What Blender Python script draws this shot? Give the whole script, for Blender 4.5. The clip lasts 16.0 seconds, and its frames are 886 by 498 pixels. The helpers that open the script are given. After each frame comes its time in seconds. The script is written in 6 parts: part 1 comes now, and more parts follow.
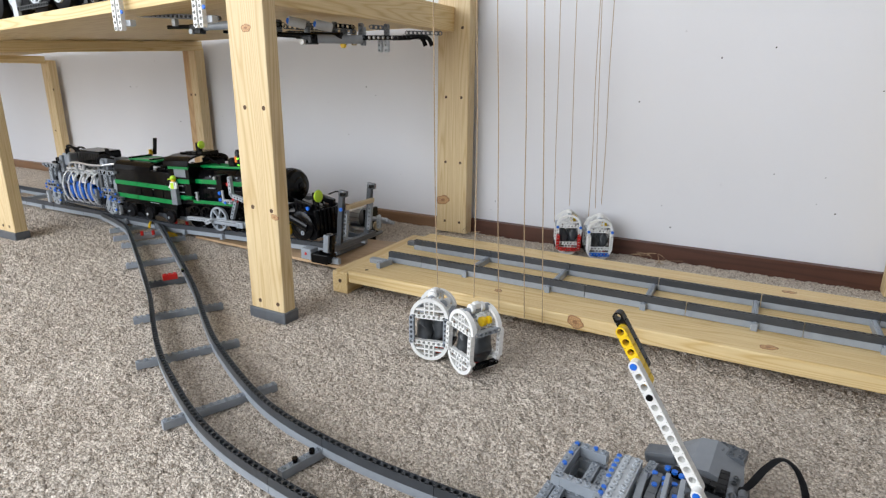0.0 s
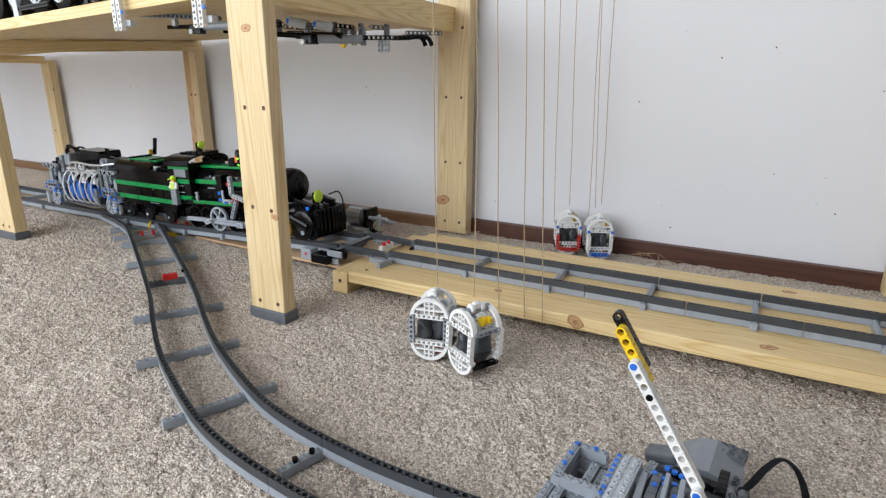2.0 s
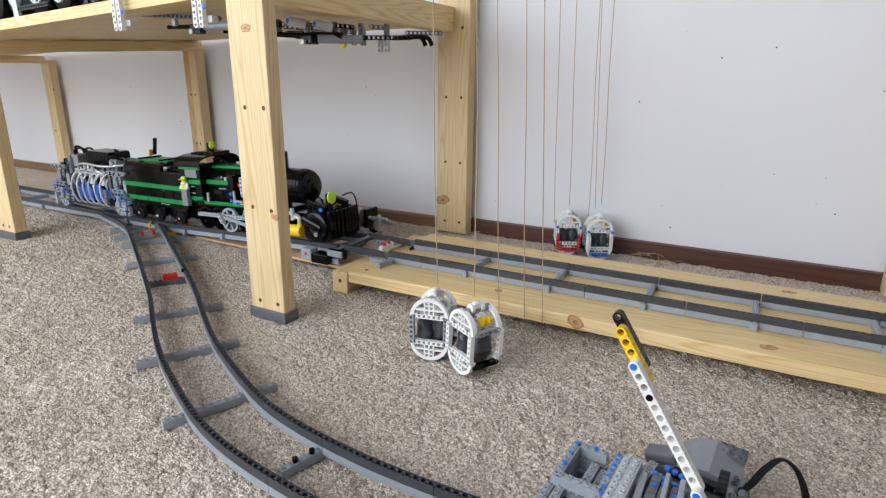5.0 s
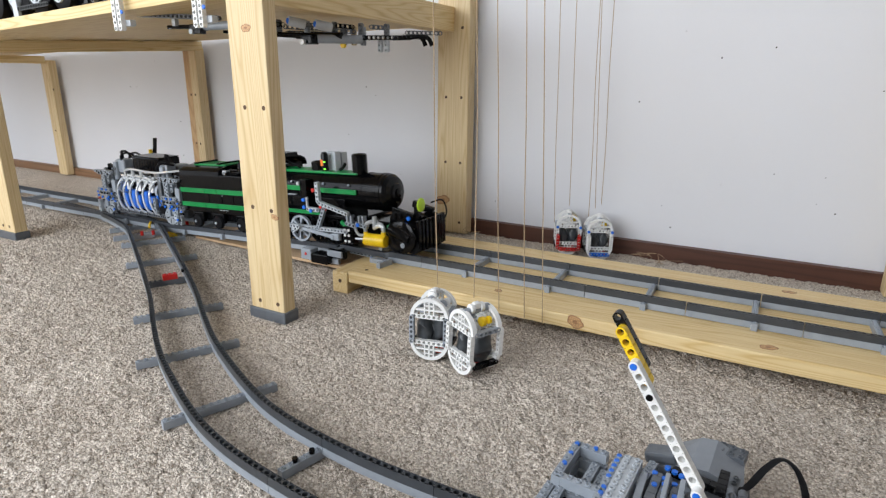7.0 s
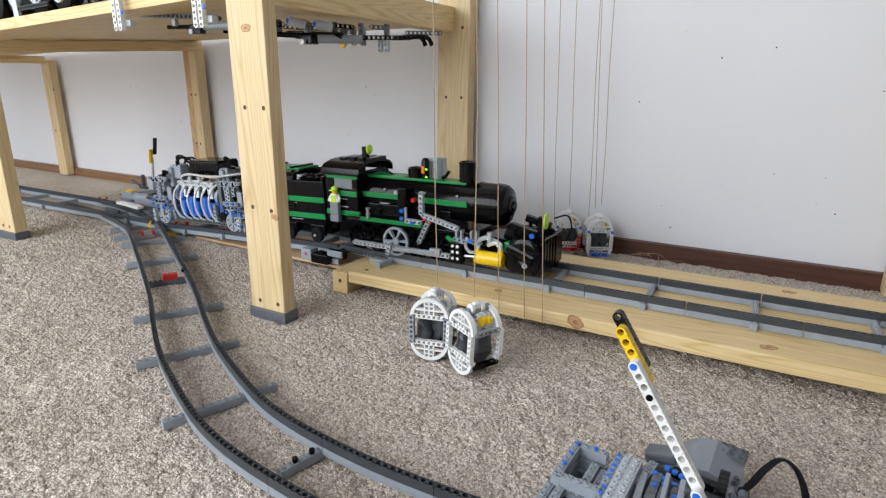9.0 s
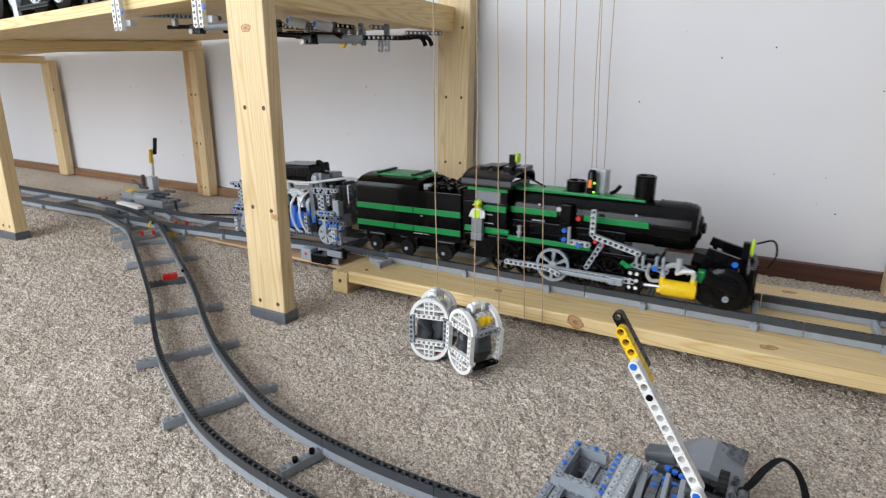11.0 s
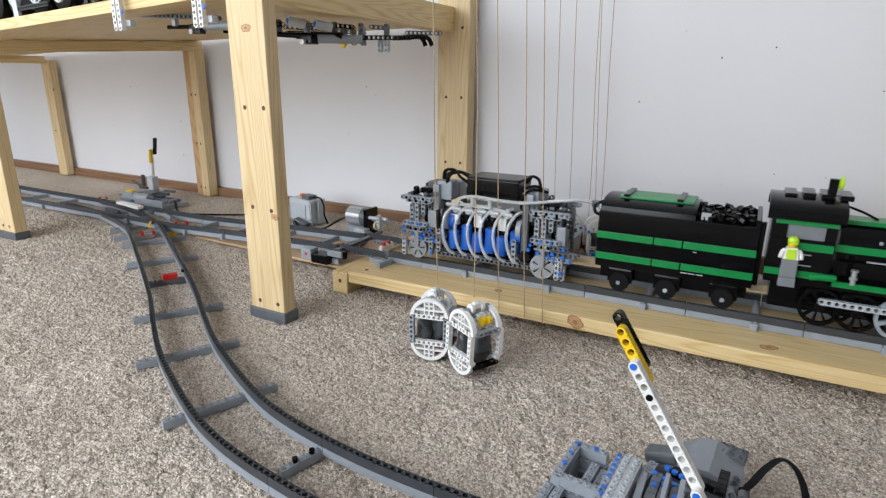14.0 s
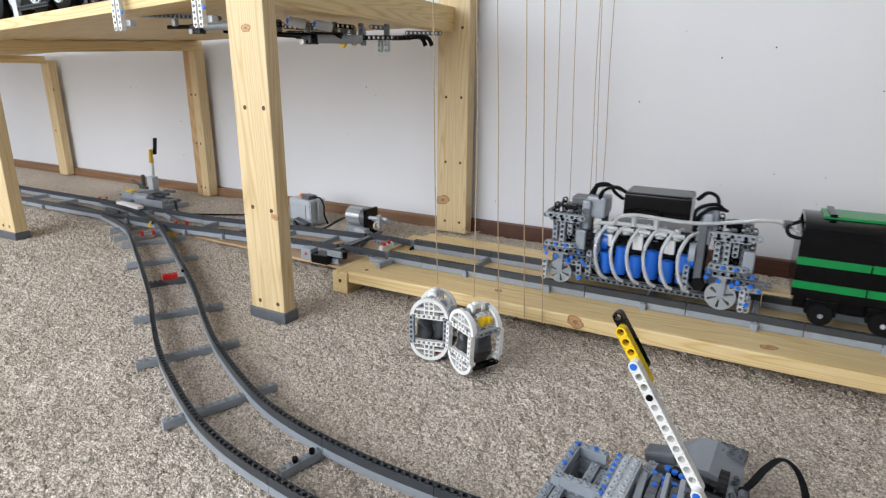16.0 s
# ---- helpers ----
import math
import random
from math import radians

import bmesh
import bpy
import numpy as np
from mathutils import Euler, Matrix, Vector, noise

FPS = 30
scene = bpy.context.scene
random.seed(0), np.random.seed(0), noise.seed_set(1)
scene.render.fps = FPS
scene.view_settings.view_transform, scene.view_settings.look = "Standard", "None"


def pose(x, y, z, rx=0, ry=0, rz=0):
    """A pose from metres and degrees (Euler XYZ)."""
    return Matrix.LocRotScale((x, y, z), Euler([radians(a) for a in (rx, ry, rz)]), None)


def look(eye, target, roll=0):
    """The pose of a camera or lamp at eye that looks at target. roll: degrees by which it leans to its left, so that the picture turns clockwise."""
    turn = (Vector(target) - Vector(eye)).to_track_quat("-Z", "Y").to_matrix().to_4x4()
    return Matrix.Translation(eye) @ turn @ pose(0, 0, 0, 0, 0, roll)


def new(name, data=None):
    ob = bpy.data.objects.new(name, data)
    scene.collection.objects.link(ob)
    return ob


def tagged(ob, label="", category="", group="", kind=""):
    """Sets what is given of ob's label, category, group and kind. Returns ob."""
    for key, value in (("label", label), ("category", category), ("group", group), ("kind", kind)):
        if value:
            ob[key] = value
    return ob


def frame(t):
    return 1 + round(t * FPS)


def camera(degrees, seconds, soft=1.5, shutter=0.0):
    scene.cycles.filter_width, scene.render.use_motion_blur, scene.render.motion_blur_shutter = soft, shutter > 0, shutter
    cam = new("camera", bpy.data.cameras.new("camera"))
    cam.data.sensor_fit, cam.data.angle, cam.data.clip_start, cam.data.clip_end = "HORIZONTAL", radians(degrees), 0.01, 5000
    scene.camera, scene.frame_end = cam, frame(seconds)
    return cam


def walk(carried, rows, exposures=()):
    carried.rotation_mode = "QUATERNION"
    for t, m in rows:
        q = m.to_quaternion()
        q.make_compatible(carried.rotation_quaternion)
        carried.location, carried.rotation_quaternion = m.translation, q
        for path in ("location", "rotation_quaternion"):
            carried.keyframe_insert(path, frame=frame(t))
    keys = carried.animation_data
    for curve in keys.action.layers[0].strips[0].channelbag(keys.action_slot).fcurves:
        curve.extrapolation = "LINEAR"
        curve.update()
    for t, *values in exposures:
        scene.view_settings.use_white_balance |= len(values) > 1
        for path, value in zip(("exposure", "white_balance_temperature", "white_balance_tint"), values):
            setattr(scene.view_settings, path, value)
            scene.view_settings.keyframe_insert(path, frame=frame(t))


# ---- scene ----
cam = camera(74.3, 16.0, soft=1.3, shutter=0.4)
EYE = (0, 0, 0.3637)
VIEW = look(EYE, (-0.4504, 0.8457, 0.0775), 0.6)
walk(cam, [(0, VIEW), (16, VIEW)])

# ---- light: overcast sky through the window behind the camera, plus an added fill ----
scene.view_settings.exposure = 0.0
world = bpy.data.worlds.new("sky")
scene.world = world
world.use_nodes = True
sky = world.node_tree.nodes.new("ShaderNodeTexSky")
sky.sky_type, sky.sun_disc, sky.sun_elevation, sky.sun_rotation = "NISHITA", False, radians(40), radians(200)
world.node_tree.links.new(sky.outputs[0], world.node_tree.nodes["Background"].inputs[0])
world.node_tree.nodes["Background"].inputs[1].default_value = 0.1


def area_lamp(name, x, y, z, target, sx, sy, watts, color):
    lamp = bpy.data.lights.new(name, "AREA")
    lamp.shape, lamp.size, lamp.size_y, lamp.energy, lamp.color = "RECTANGLE", sx, sy, watts, color
    ob = new(name, lamp)
    ob.matrix_world = look((x, y, z), target)
    return ob


area_lamp("daylight_and_fill", -1.4, -1.28, 0.95, (-1.3, 0.2, 0.5), 2.2, 1.4, 58, (0.885, 0.935, 1.0))
# weak side fill added at the west wall, where no window is known
area_lamp("daylight_and_fill", -2.66, -0.65, 1.1, (0, -0.1, 0.3), 1.3, 1.2, 11, (0.90, 0.94, 1.0))


# ---- materials ----
def material(name, color, rough=0.5, metal=0.0, noise_scale=60.0, vary=0.08, bump=0.0, bump_scale=300.0, trans=0.0, coat=0.0, emit=0.0, island=0.0, spec=0.5):
    m = bpy.data.materials.new(name)
    m.use_nodes = True
    nt = m.node_tree
    b = nt.nodes["Principled BSDF"]
    b.inputs["Roughness"].default_value, b.inputs["Metallic"].default_value = rough, metal
    b.inputs["Transmission Weight"].default_value, b.inputs["Coat Weight"].default_value = trans, coat
    b.inputs["Specular IOR Level"].default_value = spec
    tc = nt.nodes.new("ShaderNodeTexCoord")
    n = nt.nodes.new("ShaderNodeTexNoise")
    n.inputs["Scale"].default_value, n.inputs["Detail"].default_value = noise_scale, 4
    nt.links.new(tc.outputs["Object"], n.inputs["Vector"])
    ramp = nt.nodes.new("ShaderNodeValToRGB")
    lo = [max(0, c * (1 - vary)) for c in color]
    hi = [min(1, c * (1 + vary)) for c in color]
    ramp.color_ramp.elements[0].position, ramp.color_ramp.elements[1].position = 0.3, 0.7
    ramp.color_ramp.elements[0].color, ramp.color_ramp.elements[1].color = (*lo, 1), (*hi, 1)
    nt.links.new(n.outputs["Fac"], ramp.inputs["Fac"])
    out = ramp.outputs["Color"]
    if island:
        info = nt.nodes.new("ShaderNodeObjectInfo")
        hsv = nt.nodes.new("ShaderNodeHueSaturation")
        mr = nt.nodes.new("ShaderNodeMapRange")
        mr.inputs["To Min"].default_value, mr.inputs["To Max"].default_value = 1 - island, 1 + island
        nt.links.new(info.outputs["Random"], mr.inputs["Value"])
        nt.links.new(mr.outputs[0], hsv.inputs["Value"])
        nt.links.new(out, hsv.inputs["Color"])
        out = hsv.outputs["Color"]
    nt.links.new(out, b.inputs["Base Color"])
    rr = nt.nodes.new("ShaderNodeMapRange")
    rr.inputs["To Min"].default_value, rr.inputs["To Max"].default_value = max(0.02, rough - 0.06), min(1, rough + 0.08)
    n2 = nt.nodes.new("ShaderNodeTexNoise")
    n2.inputs["Scale"].default_value = noise_scale * 3.3
    nt.links.new(tc.outputs["Object"], n2.inputs["Vector"])
    nt.links.new(n2.outputs["Fac"], rr.inputs["Value"])
    nt.links.new(rr.outputs[0], b.inputs["Roughness"])
    if bump:
        bn = nt.nodes.new("ShaderNodeTexNoise")
        bn.inputs["Scale"].default_value, bn.inputs["Detail"].default_value = bump_scale, 5
        nt.links.new(tc.outputs["Object"], bn.inputs["Vector"])
        bp = nt.nodes.new("ShaderNodeBump")
        bp.inputs["Strength"].default_value, bp.inputs["Distance"].default_value = bump, 0.002
        nt.links.new(bn.outputs["Fac"], bp.inputs["Height"])
        nt.links.new(bp.outputs[0], b.inputs["Normal"])
    if emit:
        b.inputs["Emission Color"].default_value, b.inputs["Emission Strength"].default_value = (*color, 1), emit
    return m


def wood_material(name, light, dark, axis, ring=58.0):
    """Sawn pine: long wavering grain along one axis, with pores and broad tone."""
    m = bpy.data.materials.new(name)
    m.use_nodes = True
    nt = m.node_tree
    b = nt.nodes["Principled BSDF"]
    tc = nt.nodes.new("ShaderNodeTexCoord")
    info = nt.nodes.new("ShaderNodeObjectInfo")
    off = nt.nodes.new("ShaderNodeVectorMath")
    off.operation = "MULTIPLY_ADD"
    off.inputs[1].default_value = (1, 1, 1)
    nt.links.new(tc.outputs["Object"], off.inputs[0])
    sh = nt.nodes.new("ShaderNodeVectorMath")
    sh.operation = "SCALE"
    sh.inputs[0].default_value = (7.3, 3.1, 5.7)
    nt.links.new(info.outputs["Random"], sh.inputs["Scale"])
    nt.links.new(sh.outputs[0], off.inputs[2])
    mp = nt.nodes.new("ShaderNodeMapping")
    s = [1.0, 1.0, 1.0]
    s["xyz".index(axis)] = 0.045
    mp.inputs["Scale"].default_value = s
    nt.links.new(off.outputs[0], mp.inputs["Vector"])
    wv = nt.nodes.new("ShaderNodeTexNoise")
    wv.inputs["Scale"].default_value, wv.inputs["Detail"].default_value = 17, 2
    nt.links.new(mp.outputs[0], wv.inputs["Vector"])
    mul = nt.nodes.new("ShaderNodeMath")
    mul.operation = "MULTIPLY"
    mul.inputs[1].default_value = ring
    nt.links.new(wv.outputs["Fac"], mul.inputs[0])
    fr = nt.nodes.new("ShaderNodeMath")
    fr.operation = "PINGPONG"
    fr.inputs[1].default_value = 1.0
    nt.links.new(mul.outputs[0], fr.inputs[0])
    fine = nt.nodes.new("ShaderNodeTexNoise")
    fine.inputs["Scale"].default_value, fine.inputs["Detail"].default_value = 420, 4
    nt.links.new(mp.outputs[0], fine.inputs["Vector"])
    r1 = nt.nodes.new("ShaderNodeValToRGB")
    e = r1.color_ramp.elements
    e[0].position, e[0].color = 0.0, (*light, 1)
    e[1].position, e[1].color = 1.0, (*dark, 1)
    mid = e.new(0.55)
    mid.color = (*[a * 0.82 + d * 0.18 for a, d in zip(light, dark)], 1)
    nt.links.new(fr.outputs[0], r1.inputs["Fac"])
    mix = nt.nodes.new("ShaderNodeMix")
    mix.data_type, mix.blend_type = "RGBA", "MULTIPLY"
    mix.inputs["Factor"].default_value = 0.28
    r2 = nt.nodes.new("ShaderNodeValToRGB")
    r2.color_ramp.elements[0].position, r2.color_ramp.elements[0].color = 0.3, (0.72, 0.62, 0.5, 1)
    r2.color_ramp.elements[1].position, r2.color_ramp.elements[1].color = 0.6, (1, 1, 1, 1)
    nt.links.new(fine.outputs["Fac"], r2.inputs["Fac"])
    nt.links.new(r1.outputs["Color"], mix.inputs["A"])
    nt.links.new(r2.outputs["Color"], mix.inputs["B"])
    nt.links.new(mix.outputs["Result"], b.inputs["Base Color"])
    b.inputs["Roughness"].default_value = 0.48
    bp = nt.nodes.new("ShaderNodeBump")
    bp.inputs["Strength"].default_value, bp.inputs["Distance"].default_value = 0.15, 0.001
    nt.links.new(fine.outputs["Fac"], bp.inputs["Height"])
    nt.links.new(bp.outputs[0], b.inputs["Normal"])
    return m


PINE_L, PINE_D = (0.79, 0.61, 0.32), (0.65, 0.45, 0.185)
pine_x = wood_material("pine grain along x", PINE_L, PINE_D, "x")
pine_y = wood_material("pine grain along y", PINE_L, PINE_D, "y")
pine_z = wood_material("pine grain along z", (0.72, 0.565, 0.325), (0.60, 0.43, 0.21), "z")
pine_brown = wood_material("browner pine grain along z", (0.60, 0.385, 0.19), (0.48, 0.285, 0.125), "z")
plywood = wood_material("brown hardboard", (0.50, 0.345, 0.205), (0.44, 0.295, 0.165), "x", 14)
skirting = wood_material("brown stained skirting", (0.095, 0.036, 0.021), (0.065, 0.024, 0.014), "x", 20)
skirting_pale = wood_material("light brown skirting", (0.27, 0.15, 0.08), (0.18, 0.095, 0.048), "x", 20)
knot_m = material("pine knot", (0.32, 0.155, 0.07), 0.5, noise_scale=400, vary=0.3)
knot_heart = material("knot heart", (0.50, 0.29, 0.13), 0.5, noise_scale=500, vary=0.35)
hole_m = material("dark screw hole", (0.10, 0.055, 0.03), 0.8)
wall_m = material("white emulsion paint", (0.745, 0.745, 0.765), 0.75, noise_scale=3, vary=0.02, bump=0.12, bump_scale=90)
ceil_m = material("ceiling paint", (0.8, 0.8, 0.8), 0.8, noise_scale=3, vary=0.02)
fleck_m = material("wall fleck", (0.06, 0.05, 0.05), 0.8)
light_grey = material("light grey plastic", (0.295, 0.325, 0.36), 0.32, noise_scale=90, vary=0.06, island=0.06)
pale_grey = material("pale grey plastic", (0.47, 0.50, 0.53), 0.3, noise_scale=90, vary=0.06, island=0.05)
dark_grey = material("dark grey plastic", (0.105, 0.115, 0.128), 0.34, noise_scale=90, vary=0.08, island=0.08)
mid_grey = material("mid grey plastic", (0.20, 0.215, 0.235), 0.34, noise_scale=90, vary=0.06)
rail_grey = material("slate grey plastic", (0.046, 0.051, 0.058), 0.36, noise_scale=90, vary=0.1, island=0.12)
black_p = material("black plastic", (0.0035, 0.0035, 0.004), 0.13, spec=0.2, noise_scale=80, vary=0.2)
black_r = material("black rubber", (0.006, 0.006, 0.007), 0.5, spec=0.15, noise_scale=80, vary=0.2)
green_p = material("green plastic", (0.0, 0.225, 0.05), 0.3, noise_scale=60, vary=0.08)
lime_p = material("lime plastic", (0.5, 0.75, 0.03), 0.3, noise_scale=60)
yellow_p = material("yellow plastic", (0.85, 0.56, 0.01), 0.3, noise_scale=60, vary=0.05)
white_p = material("white plastic", (0.82, 0.82, 0.80), 0.3, noise_scale=60, vary=0.03)
red_p = material("red plastic", (0.55, 0.02, 0.015), 0.3, noise_scale=60)
blue_p = material("blue plastic", (0.012, 0.14, 0.62), 0.3, noise_scale=60)
orange_p = material("orange plastic", (0.85, 0.19, 0.02), 0.3, noise_scale=60)
tan_p = material("tan plastic", (0.55, 0.44, 0.28), 0.35, noise_scale=60)
silver_p = material("silver plastic", (0.50, 0.52, 0.54), 0.3, metal=0.6, noise_scale=60)
clear_p = material("clear plastic tube", (0.80, 0.83, 0.84), 0.16, noise_scale=60, vary=0.04, trans=0.55)
stone_m = material("grey stone weight", (0.04, 0.045, 0.05), 0.3, noise_scale=50, vary=0.4, bump=0.4, bump_scale=120)
string_m = material("tan cotton string", (0.42, 0.30, 0.18), 0.9, noise_scale=700, vary=0.3)
led_m = material("green indicator light", (0.2, 1.0, 0.05), 0.3, emit=2.0)


def carpet_material():
    m = bpy.data.materials.new("beige flecked carpet")
    m.use_nodes = True
    nt = m.node_tree
    b = nt.nodes["Principled BSDF"]
    b.inputs["Roughness"].default_value, b.inputs["Specular IOR Level"].default_value = 0.95, 0.2
    tc = nt.nodes.new("ShaderNodeTexCoord")
    warp = nt.nodes.new("ShaderNodeTexNoise")
    warp.inputs["Scale"].default_value = 160
    nt.links.new(tc.outputs["Object"], warp.inputs["Vector"])
    add = nt.nodes.new("ShaderNodeVectorMath")
    add.operation = "MULTIPLY_ADD"
    add.inputs[1].default_value = (0.004, 0.004, 0.004)
    nt.links.new(warp.outputs["Color"], add.inputs[0])
    nt.links.new(tc.outputs["Object"], add.inputs[2])
    v = nt.nodes.new("ShaderNodeTexVoronoi")
    v.inputs["Scale"].default_value = 400
    nt.links.new(add.outputs[0], v.inputs["Vector"])
    c = nt.nodes.new("ShaderNodeTexNoise")
    c.inputs["Scale"].default_value, c.inputs["Detail"].default_value = 6, 4
    nt.links.new(tc.outputs["Object"], c.inputs["Vector"])
    sep = nt.nodes.new("ShaderNodeSeparateColor")
    nt.links.new(v.outputs["Color"], sep.inputs[0])
    r = nt.nodes.new("ShaderNodeValToRGB")
    e = r.color_ramp.elements
    e[0].position, e[0].color = 0.0, (0.44, 0.385, 0.325, 1)
    e[1].position, e[1].color = 1.0, (0.93, 0.85, 0.75, 1)
    k = e.new(0.3)
    k.color = (0.71, 0.635, 0.55, 1)
    nt.links.new(sep.outputs[0], r.inputs["Fac"])
    r2 = nt.nodes.new("ShaderNodeValToRGB")
    r2.color_ramp.elements[0].position, r2.color_ramp.elements[0].color = 0.35, (0.88, 0.865, 0.85, 1)
    r2.color_ramp.elements[1].position, r2.color_ramp.elements[1].color = 0.65, (1, 1, 1, 1)
    nt.links.new(c.outputs["Fac"], r2.inputs["Fac"])
    # shade in the gaps between tufts, put into the colour
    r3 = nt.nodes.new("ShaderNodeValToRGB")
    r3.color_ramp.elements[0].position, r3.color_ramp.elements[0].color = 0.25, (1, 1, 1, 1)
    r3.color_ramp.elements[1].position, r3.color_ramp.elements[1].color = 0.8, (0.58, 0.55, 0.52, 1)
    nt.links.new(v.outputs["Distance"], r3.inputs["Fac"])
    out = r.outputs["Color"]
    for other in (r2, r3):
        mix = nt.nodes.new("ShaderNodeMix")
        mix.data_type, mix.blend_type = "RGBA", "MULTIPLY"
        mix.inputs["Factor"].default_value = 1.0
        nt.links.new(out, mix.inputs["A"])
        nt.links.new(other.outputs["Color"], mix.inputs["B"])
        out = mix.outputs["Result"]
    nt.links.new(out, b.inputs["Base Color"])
    bp = nt.nodes.new("ShaderNodeBump")
    bp.invert = True
    bp.inputs["Strength"].default_value, bp.inputs["Distance"].default_value = 0.65, 0.0025
    nt.links.new(v.outputs["Distance"], bp.inputs["Height"])
    nt.links.new(bp.outputs[0], b.inputs["Normal"])
    return m


carpet_m = carpet_material()


# ---- building blocks ----
def part(name, bm, mat, parent=None, label="", m=None, smooth=False):
    """One mesh object under a thing or a part, in its parent's space."""
    if isinstance(bm, bpy.types.Mesh):
        me = bm
    else:
        me = bpy.data.meshes.new(name)
        bm.to_mesh(me)
        bm.free()
        if smooth:
            me.shade_smooth()
            me.set_sharp_from_angle(angle=radians(35))
    if not me.materials:
        me.materials.append(mat)
    ob = new(name, me)
    if me.materials[0] != mat:
        ob.material_slots[0].link = "OBJECT"
        ob.material_slots[0].material = mat
    ob.parent = parent
    if m is not None:
        ob.matrix_basis = m
    if label:
        ob["label"] = label
    return ob


def thing(name, m, label, category, group="", kind=""):
    ob = new(name)
    ob.empty_display_size = 0.02
    ob.matrix_basis = m
    return tagged(ob, label, category, group, kind)


def box(bm, x0, x1, y0, y1, z0, z1, bevel=0.0, m=None):
    vs = [bm.verts.new((x, y, z)) for z in (z0, z1) for x, y in ((x0, y0), (x1, y0), (x1, y1), (x0, y1))]
    fs = [bm.faces.new([vs[i] for i in f]) for f in ((3, 2, 1, 0), (4, 5, 6, 7), (0, 1, 5, 4), (1, 2, 6, 5), (2, 3, 7, 6), (3, 0, 4, 7))]
    geom = vs
    if bevel:
        es = list({e for f in fs for e in f.edges})
        r = bmesh.ops.bevel(bm, geom=es, offset=bevel, segments=2, profile=0.6, affect="EDGES")
        geom = list({v for f in r["faces"] for v in f.verts} | {v for v in vs if v.is_valid})
    if m is not None:
        bmesh.ops.transform(bm, matrix=m, verts=geom)
    return bm


def cyl(bm, p0, p1, r, seg=14, r2=None, cap=True):
    p0, p1 = Vector(p0), Vector(p1)
    q = (p1 - p0).to_track_quat("Z", "Y")
    r2 = r if r2 is None else r2
    a, b = [], []
    for i in range(seg):
        w = 2 * math.pi * i / seg
        d = q @ Vector((math.cos(w), math.sin(w), 0))
        a.append(bm.verts.new(p0 + d * r))
        b.append(bm.verts.new(p1 + d * r2))
    for i in range(seg):
        j = (i + 1) % seg
        bm.faces.new((a[i], a[j], b[j], b[i]))
    if cap:
        bm.faces.new(a[::-1])
        bm.faces.new(b)
    return bm


def lathe(bm, origin, axis, profile, seg=20):
    """Rings of (distance along the axis, radius), joined."""
    o, q = Vector(origin), Vector(axis).to_track_quat("Z", "Y")
    rings = []
    for d, r in profile:
        rings.append([bm.verts.new(o + q @ Vector((r * math.cos(2 * math.pi * i / seg), r * math.sin(2 * math.pi * i / seg), d))) for i in range(seg)])
    for a, b in zip(rings, rings[1:]):
        for i in range(seg):
            j = (i + 1) % seg
            bm.faces.new((a[i], a[j], b[j], b[i]))
    bm.faces.new(rings[0][::-1])
    bm.faces.new(rings[-1])
    return bm


def smooth_path(pts, steps=6):
    pts = [Vector(q) for q in pts]
    ext = [2 * pts[0] - pts[1], *pts, 2 * pts[-1] - pts[-2]]
    out = []
    for i in range(1, len(ext) - 2):
        a, b, c, d = ext[i - 1:i + 3]
        for k in range(steps):
            t = k / steps
            out.append(0.5 * (2 * b + (c - a) * t + (2 * a - 5 * b + 4 * c - d) * t * t + (3 * b - a - 3 * c + d) * t ** 3))
    return out + [pts[-1]]


def tube(bm, pts, r, seg=7, steps=6, flat=1.0):
    path = smooth_path(pts, steps)
    rings = []
    for i, q in enumerate(path):
        d = (path[min(i + 1, len(path) - 1)] - path[max(i - 1, 0)]).normalized()
        s = d.cross(Vector((0.13, 0.21, 0.97))).normalized()
        u = s.cross(d)
        rings.append([bm.verts.new(q + (s * math.cos(2 * math.pi * k / seg) * flat + u * math.sin(2 * math.pi * k / seg)) * r) for k in range(seg)])
    for a, b in zip(rings, rings[1:]):
        for k in range(seg):
            j = (k + 1) % seg
            bm.faces.new((a[k], a[j], b[j], b[k]))
    bm.faces.new(rings[0][::-1])
    bm.faces.new(rings[-1])
    return bm


BM = bmesh.new
U = 0.008
cache = {}


